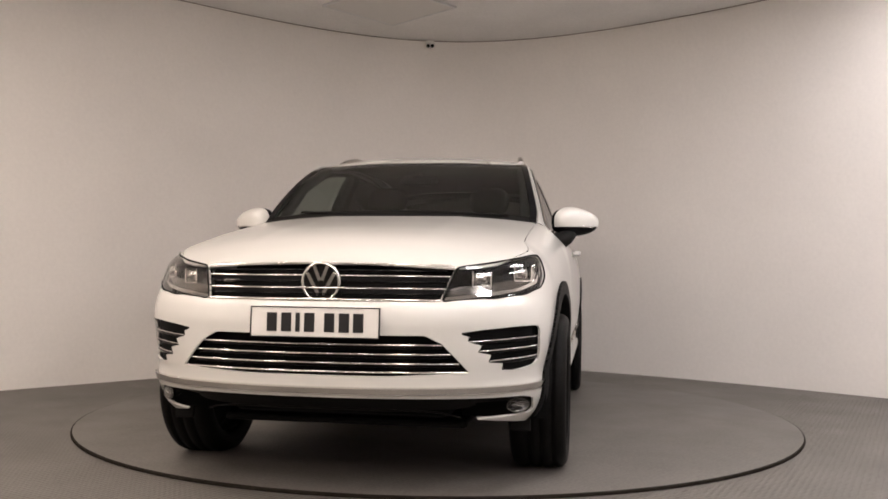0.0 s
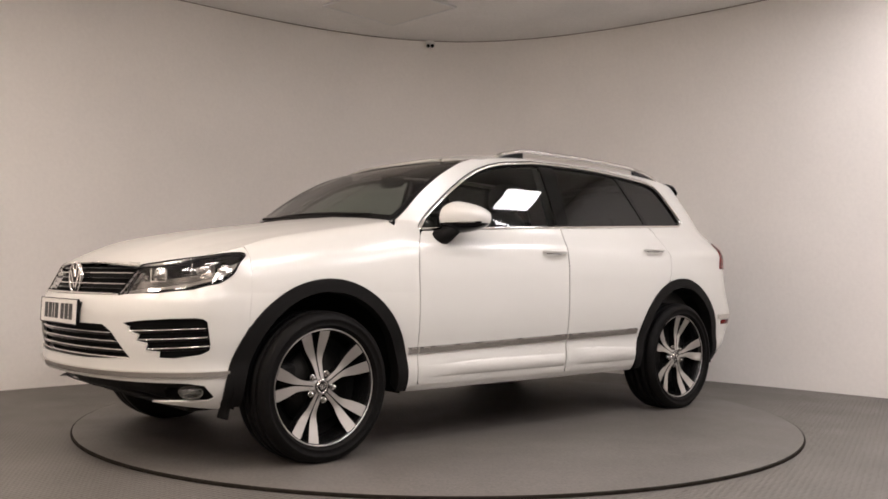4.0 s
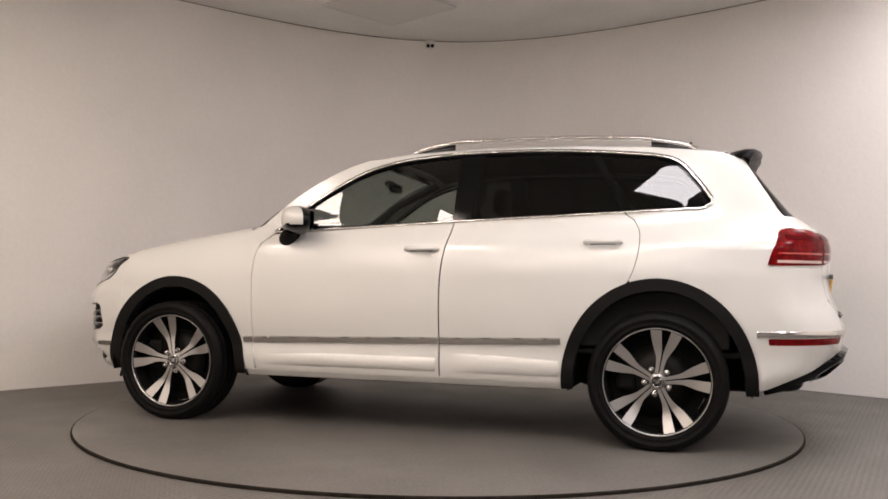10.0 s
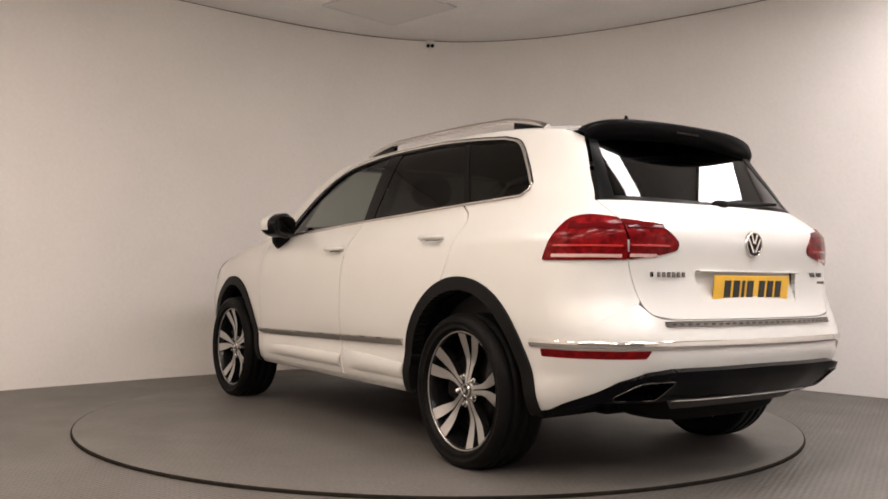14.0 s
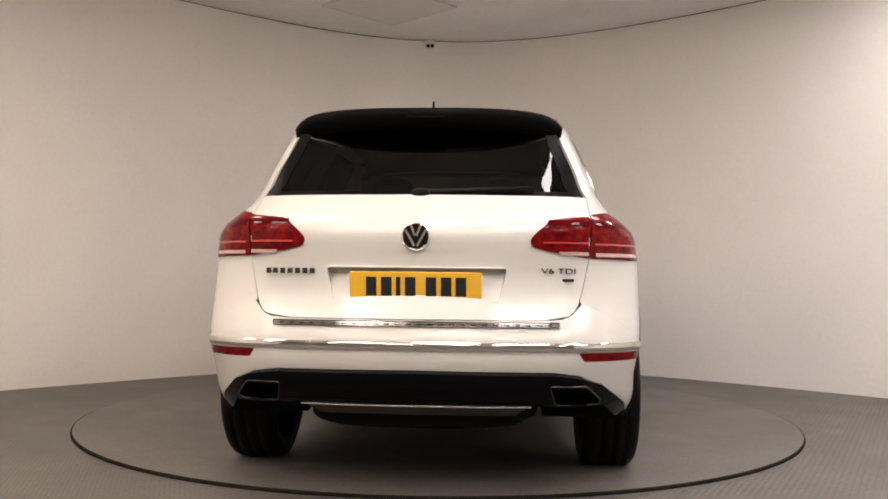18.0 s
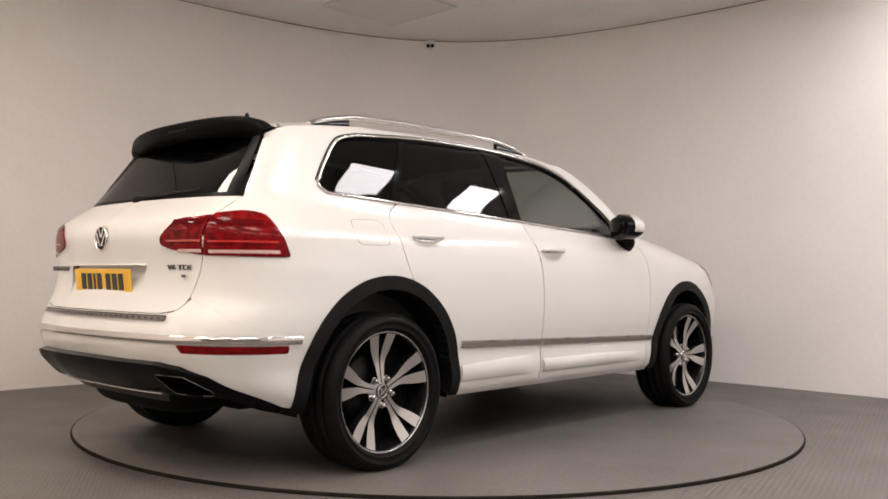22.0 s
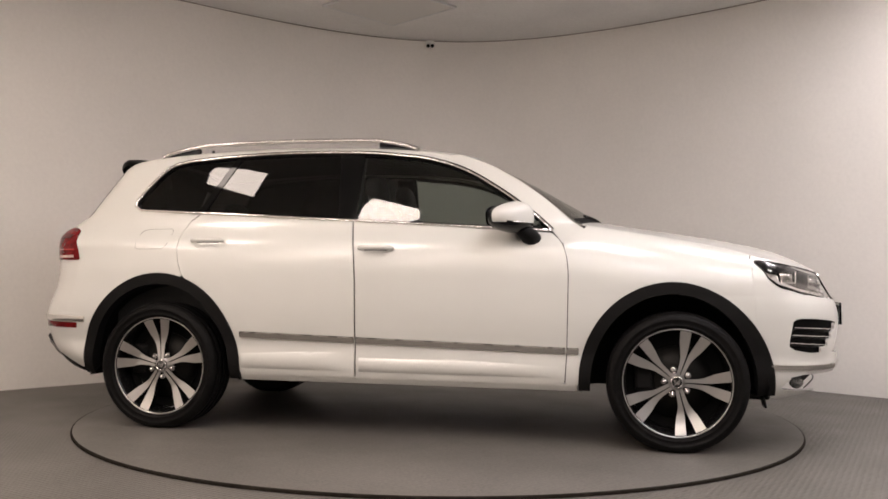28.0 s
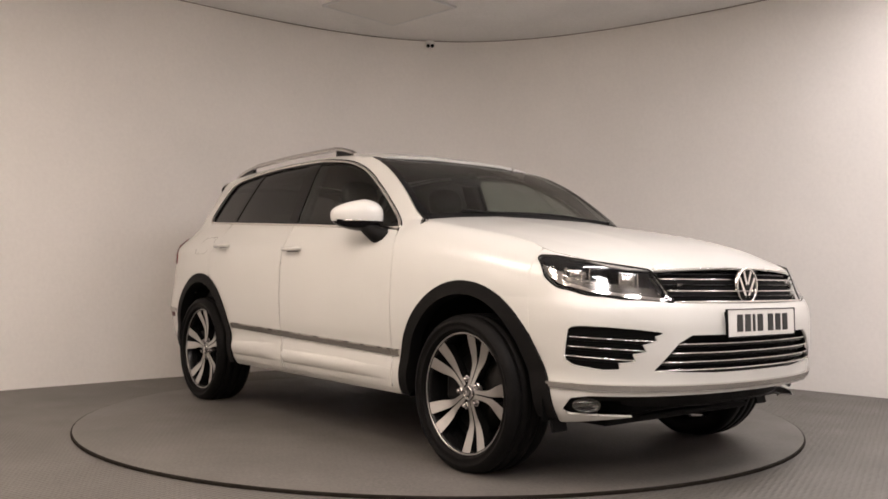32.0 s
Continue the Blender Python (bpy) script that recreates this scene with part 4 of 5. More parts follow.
def car_front(car):
    Z = lambda pts: [(math.copysign(fy(abs(y), z), y) if y else 0.0, z) for y, z in pts]
    grille = [(-0.535, 0.948), (-0.25, 0.964), (0, 0.967), (0.25, 0.964), (0.535, 0.948), (0.485, 0.805), (0.25, 0.799), (0, 0.798), (-0.25, 0.799), (-0.485, 0.805)]
    intake = [(-0.435, 0.668), (0.435, 0.668), (0.50, 0.635), (0.605, 0.520), (0.30, 0.507), (-0.30, 0.507), (-0.605, 0.520), (-0.50, 0.635)]
    vent = [(0.560, 0.678), (0.66, 0.692), (0.78, 0.703), (0.845, 0.706), (0.860, 0.701), (0.866, 0.688), (0.863, 0.585), (0.858, 0.560), (0.842, 0.541), (0.77, 0.524), (0.722, 0.527),
            (0.728, 0.553), (0.672, 0.560), (0.685, 0.590), (0.635, 0.602), (0.65, 0.628), (0.595, 0.645), (0.605, 0.662)]
    duct = [(-0.80, 0.416), (-0.45, 0.418), (0, 0.419), (0.45, 0.418), (0.80, 0.416), (0.838, 0.404), (0.836, 0.348), (0.815, 0.332), (0.66, 0.326), (0.58, 0.322), (0.45, 0.325), (0.30, 0.334), (0, 0.338),
            (-0.30, 0.334), (-0.45, 0.325), (-0.58, 0.322), (-0.66, 0.326), (-0.815, 0.332), (-0.836, 0.348), (-0.838, 0.404)]
    lamp_f = [(fy(0.490, 0.806), 0.802), (fy(0.538, 0.938), 0.939), (fx(2.13, 0.96), 0.960), (fx(2.0, 0.985), 0.983), (fx(1.92, 1.0), 0.997), (fx(1.858, 1.0), 1.001), (fx(1.860, 0.98), 0.982),
              (fx(1.915, 0.915), 0.911), (fx(1.975, 0.872), 0.864), (fx(2.09, 0.84), 0.832), (fx(2.2, 0.82), 0.816)]
    lamp = rounded(lamp_f, 0.02)
    lampm = [(-a, b) for a, b in lamp]
    gp, ip, dp = Z(grille), Z(intake), Z(duct)
    vp = [(fy(y, z), z) for y, z in vent]
    vm = [(-a, b) for a, b in vp]
    side_edge = [(fx(1.8628 - 0.0736 * (z - 0.63), z), z) for z in (0.66, 0.70, 0.74, 0.78, 0.80, 0.82, 0.84, 0.86, 0.90, 0.94, 0.97, 0.99)]
    leg = lambda z: math.sqrt(max(0.0, 1 - ((z - 0.355) / 0.527) ** 2))
    low_edge = [(fx(1.447 + 0.480 * leg(z) * (1 + REACH * leg(z) ** 2), z), z) for z in (0.290, 0.312, 0.335, 0.36, 0.40, 0.44, 0.48, 0.52, 0.56, 0.59, 0.62)]
    right = [*low_edge, *side_edge, *[(fx(x, hood_join(x)[1]), hood_join(x)[1] - 0.003) for x in (1.8375, 1.845, 1.88, 1.92, 1.96, 2.0, 2.06, 2.12, 2.17, 2.205)], (fy(0.50, 0.955), 0.958), (fy(0.25, 0.95), 0.960), (0.0, 0.961)]
    left = [(-a, b) for a, b in right[-2::-1]]
    foot = [(fy(0.30, 0.36), 0.360), (fy(0.44, 0.345), 0.353), (fy(0.53, 0.33), 0.340), (fy(0.60, 0.32), 0.327), (fy(0.66, 0.31), 0.317), (fy(0.74, 0.30), 0.303), (fy(0.80, 0.30), 0.291)]
    outline = [(0.0, 0.362), *foot, *right, *left, *[(-q, z) for q, z in foot[::-1]]]
    part("front_bumper", shell(FRONT, outline, [gp, ip, dp, vp, vm, lamp, lampm], step=(0.009, 0.006), rim=0.010), PAINT, car)

    # dark backing behind every opening
    def backing(name, poly, off, mat, step=0.03, label=""):
        return part(name, shell(FRONT, poly, step=step, off=off, rim=0), mat, car, label)
    g = backing("grille", gp, -0.035, SEAM, label="black grille with chrome bars")
    for z, w in ((0.901, 0.512), (0.851, 0.495)):
        part("grille_bar", chrome_bar(z, w, 0.0045, -0.010, squash=0.8), CHROME, g)
    top = [(math.copysign(fy(abs(y), 0.938), y), 0.940 + 0.013 * (1 - (y / 0.53) ** 2)) for y in np.linspace(-0.53, 0.53, 36)]
    part("grille_bar", tube(FRONT(np.array([a for a, b in top]), np.array([b for a, b in top])) + np.array([-0.005, 0, 0]), 0.0034, 8), CHROME, g)
    part("grille_bar", chrome_bar(0.805, 0.488, 0.006, 0.001), CHROME, g)
    part("grille_slat", [chrome_bar(z, 0.50, 0.005, -0.024) for z in (0.922, 0.876, 0.828)], SEAL_BLACK, g)
    part("grille_mark", block(0.006, 0.07, 0.014, (2.266, -0.405, 0.876), 0.003, (0, 0, 12)), LAMP_GREY, g, "small satin trim mark on the grille")
    roundel(car, (2.318, 0, 0.874), 0.083, 1)
    it = backing("lower_intake", ip, -0.05, SEAM, label="black lower air intake with chrome slats")
    for z, w in ((0.630, 0.497), (0.593, 0.53), (0.556, 0.563), (0.522, 0.595)):
        part("intake_slat", chrome_bar(z, w, 0.0034, -0.012), CHROME, it)
        part("intake_vane", chrome_bar(z - 0.010, w, 0.007, -0.026, squash=1.2), SEAL_BLACK, it)
    for s in (1, -1):
        vb = part("corner_vent", shell(lambda a, z: FRONT(a * s, z), [(fy(0.555, 0.678) , 0.69), (fy(0.885, 0.71), 0.715), (fy(0.88, 0.54), 0.525), (fy(0.57, 0.55), 0.52)], step=0.02, off=-0.022, rim=0), SEAM, car, "black corner vent with chrome slats")
        for z, y0 in ((0.641, 0.600), (0.602, 0.640), (0.562, 0.678)):
            ss = np.linspace(fy(y0, z), fy(0.858, z), 14)
            zz = z + 0.016 * np.linspace(0, 1, 14)
            p = FRONT(ss * s, zz)
            part("vent_slat", tube(p + np.array([-0.008, -0.005 * s, 0.003]), 0.0024, 8), CHROME, vb)
            part("vent_vane", tube(p + np.array([-0.014, -0.010 * s, -0.006]), 0.0075, 8), SEAL_BLACK, vb)
    backing("lower_duct", dp, -0.085, PLASTIC)
    for s in (1, -1):
        c = FRONT(np.array([s * fy(0.785, 0.375)]), np.array([0.372]))[0]
        m = pose(c[0] - 0.034, c[1] - 0.016 * s, c[2], 0, 0, 42 * s)
        fl = part("fog_lamp", moved(lathe([(0.0, -0.01), (0.05, 0.0), (0.062, 0.018), (0.066, 0.016)], 28, "x"), m @ Matrix.Diagonal((1, 0.9, 0.46, 1))), LAMP_GREY, car, "chrome-ringed fog lamp")
        part("lens", moved(outward(lathe([(0.0, 0.026), (0.04, 0.022), (0.062, 0.014)], 28, "x"), (-1, 0, 0)), m @ Matrix.Diagonal((1, 0.9, 0.46, 1))), CLEAR, fl)
    # bright strip, lower edges
    sl = fx(1.935, 0.452)
    for name, z, h, mat, off in (("chrome_strip", 0.445, 0.0135, TRIM, 0.010),):
        a = np.linspace(-sl, sl, 50)
        zz = z + 0.010 * (np.abs(a) / sl) ** 2
        part(name, shell(tilted(FRONT, lambda q: z + 0.010 * (np.abs(q) / sl) ** 2, h, 0.015, 0.008), [*zip(a, zz + h), *zip(a[::-1], (zz - h)[::-1])], step=(0.02, 0.0045), rim=0.014), mat, car, "bright metal strip across the bumper")
    lipz = [(-0.62, 0.338), (-0.5, 0.358), (0, 0.368), (0.5, 0.358), (0.62, 0.338), (0.66, 0.318), (0.60, 0.298), (0, 0.280), (-0.60, 0.298), (-0.66, 0.318)]
    part("skid_plate", shell(FRONT, Z(lipz), step=0.02, off=-0.085, rim=0.05), PLASTIC, car, "dark lower lip")
    ridge = [(math.copysign(fy(abs(y), 0.36), y), z) for y, z in smooth_line([(-0.56, 0.322), (-0.50, 0.340), (-0.42, 0.352), (-0.3, 0.357), (0, 0.360), (0.3, 0.357), (0.42, 0.352), (0.50, 0.340), (0.56, 0.322)], 5)]
    part("lip_trim", tube(FRONT(np.array([a for a, b in ridge]), np.array([b for a, b in ridge])) + np.array([-0.078, 0, 0]), 0.0035, 8), DISC, car)
    bars_plate(car, (2.402, 0, 0.715), 1, WHITE_PLATE, -2, True)
    for s in (1, -1):
        part("wheel_deflector", block(0.014, 0.09, 0.060, (1.912, 0.775 * s, 0.268), 0.005, (0, -14, 0)), PLASTIC, car, "small black air deflector under the bumper")
    part("undertray", block(0.56, 1.10, 0.03, (1.70, 0, 0.262), 0.012), PLASTIC, car, "dark plastic undertray")
    part("plate_mount", block(0.05, 0.50, 0.10, (2.374, 0, 0.715), 0.01), PLASTIC, car)

    # headlamps
    for s in (1, -1):
        F = lambda a, z: FRONT(a * s, z)
        h = part("headlamp", shell(F, lamp, step=0.02, off=-0.045, rim=0), GLOSS_BLACK, car, "headlamp with chrome projectors under a clear cover")
        part("cover", shell(F, lamp, step=0.02, off=0.0, rim=0.0), CLEAR, h)
        low = [(fy(0.505, 0.815), 0.813), (fx(2.2, 0.83), 0.832), (fx(2.1, 0.85), 0.850), (fx(1.985, 0.88), 0.882), (fx(1.92, 0.925), 0.925), (fx(1.872, 0.965), 0.972), (fx(1.882, 0.97), 0.977), (fx(1.932, 0.935), 0.936), (fx(1.99, 0.895), 0.895), (fx(2.1, 0.862), 0.862), (fx(2.2, 0.843), 0.843), (fy(0.505, 0.826), 0.826)]
        part("light_bar", shell(F, low, step=0.008, off=-0.016, rim=0.02), CHROME, h)
        shelf = [(fy(0.510, 0.83), 0.830), (fx(2.2, 0.846), 0.846), (fx(2.1, 0.865), 0.865), (fx(1.995, 0.90), 0.897), (fx(2.02, 0.92), 0.918), (fx(2.1, 0.90), 0.897), (fx(2.17, 0.885), 0.884), (fy(0.56, 0.87), 0.872), (fy(0.525, 0.865), 0.864)]
        part("reflector_bowl", shell(F, rounded(shelf, 0.015), step=0.012, off=-0.028, rim=0.012), LAMP_CHROME, h)
        brow = [(fy(0.532, 0.915), 0.915), (fy(0.538, 0.938), 0.937), (fx(2.13, 0.96), 0.958), (fx(2.0, 0.985), 0.981), (fx(1.92, 1.0), 0.995), (fx(1.865, 1.0), 0.998), (fx(1.875, 0.98), 0.983), (fx(1.95, 0.955), 0.956), (fx(2.05, 0.945), 0.940), (fx(2.15, 0.93), 0.926)]
        part("brow", shell(F, brow, step=0.008, off=-0.006, rim=0.03), GLOSS_BLACK, h)
        inner = [(fx(1.945, 0.915), 0.912), (fx(1.89, 0.96), 0.966), (fx(1.93, 0.96), 0.960), (fx(1.985, 0.945), 0.946), (fx(1.995, 0.89), 0.892)]
        part("reflector", shell(F, inner, step=0.01, off=-0.03, rim=0.01), CHROME, h)
        for sx, z, ww, hh in ((fx(2.045, 0.92), 0.917, 0.050, 0.030), (fy(0.645, 0.89), 0.893, 0.040, 0.030)):
            c = F(np.array([sx]), np.array([z]))[0]
            c2 = F(np.array([sx + 0.01]), np.array([z]))[0]
            yaw = math.degrees(math.atan2(c2[1] - c[1], c2[0] - c[0])) - 90 * s
            m = pose(c[0] - 0.036 * math.cos(radians(yaw)), c[1] - 0.036 * math.sin(radians(yaw)), z, 0, 0, yaw)
            part("projector_bezel", [moved(block(0.012, 2 * ww, 0.007, (0.012, 0, -hh), 0.002), m)] + [moved(block(0.012, 0.007, 2 * hh, (0.012, k * ww, 0), 0.002), m) for k in (1, -1)], CHROME, h)
            part("projector", moved(lathe([(0.0, 0.026), (0.012, 0.024), (0.022, 0.016), (0.027, 0.004), (0.033, 0.010), (0.036, 0.0)], 24, "x"), m), CHROME, h)
            part("projector_lens", moved(outward(lathe([(0.0, 0.030), (0.014, 0.027), (0.024, 0.018)], 24, "x"), (-1, 0, 0)), m), CLEAR, h)
        p = F(np.array([a for a, b in lamp]), np.array([b for a, b in lamp]))
        part("lamp_seal", tube(p, 0.004, 6, 1, True), SEAM, h)


def car_rear(car):
    Z = lambda pts: [(math.copysign(ry(abs(y), min(z, 1.05)), y) if y else 0.0, z) for y, z in pts]
    sx = lambda z, k=0.0: rx(tail_x(float(GATE(z)) + k, z), z)
    tail_out = rounded([(sx(1.152, 0.003), 1.154), (rx(-2.12, 1.15), 1.172), (rx(-2.045, 1.12), 1.150), (rx(-1.998, 1.05), 1.05), (rx(-1.975, 0.98), 0.975), (rx(-2.10, 0.98), 0.975), (sx(0.98, 0.003), 0.980), (sx(1.05, 0.003), 1.05)], [0.01, 0.05, 0.05, 0.02, 0.015, 0, 0.005, 0])
    tail_in = rounded([(sx(1.148, 0.0015), 1.148), (ry(0.512, 1.05), 1.132), (ry(0.478, 1.05), 1.098), (ry(0.446, 1.04), 1.050), (ry(0.455, 1.03), 1.022), (ry(0.53, 1.0), 1.003), (sx(0.98, 0.0015), 0.980)], [0.005, 0.02, 0.03, 0.02, 0.015, 0.02, 0.005])
    zs = (0.752, 0.762, 0.775, 0.80, 0.85, 0.90, 0.95, 1.0, 1.06, 1.12, 1.16, 1.20, 1.238)
    gate_poly = [(0.0, 0.735), (ry(0.50, 0.74), 0.735), (ry(0.568, 0.74), 0.745), *[(rx(tail_x(float(GATE(z)), z), z), z) for z in zs], (0.0, 1.240)]
    gp = gate_poly + [(-a, b) for a, b in gate_poly[-2:0:-1]]
    recess = rounded(Z([(-0.36, 0.938), (0.36, 0.938), (0.325, 0.80), (-0.325, 0.80)]), 0.02)
    mi = [(-a, b) for a, b in tail_in]
    g = part("tailgate", shell(REAR, gp, [recess, tail_in, mi], step=(0.012, 0.010), rim=0.02), PAINT, car)
    dish = lambda s, z: REAR(s, z) + np.stack([0.03 * ease(0.80, 0.925, z) * np.ones_like(s), 0 * s, 0 * s], -1)
    part("plate_recess", shell(dish, recess, step=0.02, rim=0, off=-0.001), PAINT, g)
    part("grip_ledge", block(0.03, 0.70, 0.008, (-2.333, 0, 0.937), 0.003), PAINT, g)
    bars_plate(car, (-2.346, 0, 0.862), -1, YELLOW_PLATE, 7, False)
    roundel(car, (-2.348, 0, 1.058), 0.058, -1)
    # lettering: the model's name as plain bars, the engine's as letters
    for i in range(7):
        part("model_bar", block(0.006, 0.021, 0.022, (-2.316 + 0.012 * (i == 0), 0.60 - 0.030 * i, 0.920), 0.002, (0, 0, 10)), LAMP_CHROME, g)
    txt = bpy.data.curves.new("letters", "FONT")
    txt.body, txt.size, txt.extrude, txt.align_x = "V6 TDI", 0.036, 0.003, "CENTER"
    tob = new("engine_letters", txt)
    dg = bpy.context.evaluated_depsgraph_get()
    me = bpy.data.meshes.new_from_object(tob.evaluated_get(dg))
    bpy.data.objects.remove(tob)
    for v in me.vertices:
        y, z = -0.565 - 1.3 * v.co.x, 0.918 + 0.85 * v.co.y
        v.co = (tail_x(-y, z) - 0.003 - v.co.z, y, z)
    me.materials.clear()
    me.materials.append(LAMP_GREY)
    ob = new("engine_letters", me)
    ob.parent = g
    part("model_bar", block(0.005, 0.10, 0.012, (-2.287, -0.575, 0.892), 0.002, (0, 0, -13)), LAMP_GREY, g)
    # lights
    for s in (1, -1):
        R = lambda a, z: REAR(a * s, z)
        for name, poly in (("tail_lamp_outer", tail_out), ("tail_lamp_inner", tail_in)):
            par = car if name.endswith("outer") else g
            t = part(name, shell(R, poly, step=0.010, off=0.006, rim=0.02), RED_LENS, par, "red tail lamp")
            a0, a1 = min(p[0] for p in poly), max(p[0] for p in poly)
            ribs = [(1.040, 0.004, RED_GLINT), (1.118, 0.010, DEEP_RED), (0.998, 0.007, PINK_LENS)]
            for z, hh, mt in ribs:
                n = 20
                aa = np.linspace(a0 + 0.03, a1 - (0.105 if z > 1.1 else 0.045), n)
                if name.endswith("inner"):
                    aa = np.linspace(a0 + (0.115 if z < 1.02 else 0.05), a1 - 0.012, n)
                zz = z - (0.003 if name.endswith("outer") else 0.0) + 0 * aa
                part("lens_band", shell(R, [*zip(aa, zz + hh), *zip(aa[::-1], (zz - hh)[::-1])], step=(0.02, 0.006), off=0.0085, rim=0.004), mt, t)
    # rear bumper
    edge = [(rx(-1.437 - 0.497 * math.sqrt(max(0.0, 1 - ((z - 0.355) / 0.545) ** 2)), z), z) for z in (0.335, 0.38, 0.42, 0.46, 0.50, 0.54, 0.58, 0.61, 0.635, 0.648)]
    topl = [*[(rx(x, tail_joint(x)), tail_joint(x) - 0.0003) for x in np.linspace(-1.858, tail_x(0.646, 0.80) + 0.003, 26)], *[(rx(tail_x(float(GATE(z)) + 0.0035, z), z), z - 0.002) for z in (0.775, 0.762, 0.752)], (ry(0.578, 0.742), 0.738), (ry(0.5, 0.73), 0.731), (0.0, 0.730)]
    low = [(0.0, 0.53), (ry(0.55, 0.53), 0.525), (ry(0.66, 0.5), 0.511), (ry(0.74, 0.48), 0.482), (ry(0.79, 0.44), 0.440), (rx(-2.06, 0.38), 0.382), (rx(-1.97, 0.34), 0.342)]
    h = [*low, *edge, *topl]
    bp = h + [(-a, b) for a, b in h[-2:0:-1]]
    refl = rounded([(ry(0.665, 0.6), 0.576), (rx(-1.985, 0.58), 0.572), (rx(-1.980, 0.6), 0.605), (ry(0.64, 0.6), 0.610)], 0.008)
    rm = [(-a, b) for a, b in refl]
    b = part("rear_bumper", shell(REAR, bp, [refl, rm], step=(0.012, 0.010), rim=0.03), PAINT, car)
    for s in (1, -1):
        part("reflector", shell(lambda a, z: REAR(a * s, z), refl, step=0.012, off=0.001, rim=0.012), RED_LENS, b, "dark red reflector")
    sl = rx(-1.925, 0.64)
    a = np.linspace(-sl, sl, 60)
    zz = 0.632 - 0.006 * (np.abs(a) / sl) ** 3
    part("chrome_strip", shell(bulged(REAR, lambda q: 0.632 - 0.006 * (np.abs(q) / sl) ** 3, 0.0165, 0.006, 0.006), [*zip(a, zz + 0.0165), *zip(a[::-1], (zz - 0.0165)[::-1])], step=(0.02, 0.005), rim=0.014), TRIM, b, "bright metal strip across the bumper")
    a = np.linspace(-ry(0.565, 0.73), ry(0.565, 0.73), 40)
    part("sill_guard", [shell(REAR, [*zip(a, 0 * a + 0.720), *zip(a[::-1], 0 * a + 0.704)], step=(0.03, 0.006), off=0.010, rim=0.012)], LAMP_CHROME, b, "chrome loading-sill strip")
    part("sill_joint", tube(REAR(a, 0 * a + 0.7245) + np.array([-0.006, 0, 0]), 0.0035, 6), SEAM, b)
    part("sill_rib", [block(0.006, 0.022, 0.006, (float(REAR(np.array([q]), np.array([0.715]))[0][0]) - 0.009, float(REAR(np.array([q]), np.array([0.715]))[0][1]), 0.715), 0.001) for q in np.linspace(-0.53, 0.53, 26)], GLOSS_BLACK, b)
    dif = [(0.0, 0.528), (ry(0.55, 0.53), 0.523), (ry(0.66, 0.5), 0.509), (ry(0.74, 0.48), 0.480), (ry(0.79, 0.44), 0.438), (rx(-2.06, 0.38), 0.380), (rx(-1.99, 0.34), 0.342), (rx(-1.99, 0.33), 0.312), (rx(-2.08, 0.36), 0.330), (ry(0.76, 0.41), 0.385), (ry(0.5, 0.4), 0.388), (ry(0.45, 0.38), 0.398), (0.0, 0.392)]
    dp = dif + [(-q, z) for q, z in dif[-2:0:-1]]
    ex = rounded([(ry(0.530, 0.45), 0.482), (ry(0.556, 0.42), 0.397), (ry(0.728, 0.42), 0.397), (ry(0.738, 0.42), 0.416), (ry(0.675, 0.45), 0.479)], 0.016)
    em = [(-q, z) for q, z in ex]
    proud = lambda q, z: REAR(q, z) - np.stack([0.036 * ease(0.36, 0.50, z) * ease(ry(0.80, 0.45), ry(0.66, 0.45), np.abs(q)), 0 * q, 0 * q], -1)
    d = part("diffuser", shell(proud, dp, [ex, em], step=(0.012, 0.010), off=0.0, rim=0.05), DIFFUSER, car, "gloss black lower bumper")
    for s in (1, -1):
        R = lambda q, z: proud(q * s, z)
        p = R(np.array([q for q, z in ex]), np.array([z for q, z in ex]))
        e = part("exhaust_trim", tube(p + np.array([-0.002, 0, 0]), 0.0030, 8, 1, True), LAMP_GREY, d, "satin metal exhaust surround")
        part("exhaust_well", shell(R, ex, step=0.02, off=-0.07, rim=0), SEAM, e)
    ss = np.linspace(-ry(0.46, 0.38), ry(0.46, 0.38), 30)
    part("skid_trim", [tube(REAR(ss, 0 * ss + 0.388) + np.array([-0.006, 0, 0]), 0.0045, 8)], SATIN, car, "grey lower trim")
    part("skid_plate", shell(REAR, [(-ry(0.46, 0.38), 0.384), (ry(0.46, 0.38), 0.384), (ry(0.40, 0.34), 0.335), (-ry(0.40, 0.34), 0.335)], step=0.03, off=-0.012, rim=0.03), SKID, car, "grey-brown lower skid plate")
    part("silencer", ball(0.16, 0.46, 0.09, (-2.05, 0, 0.357), 3.5), SEAM, car)


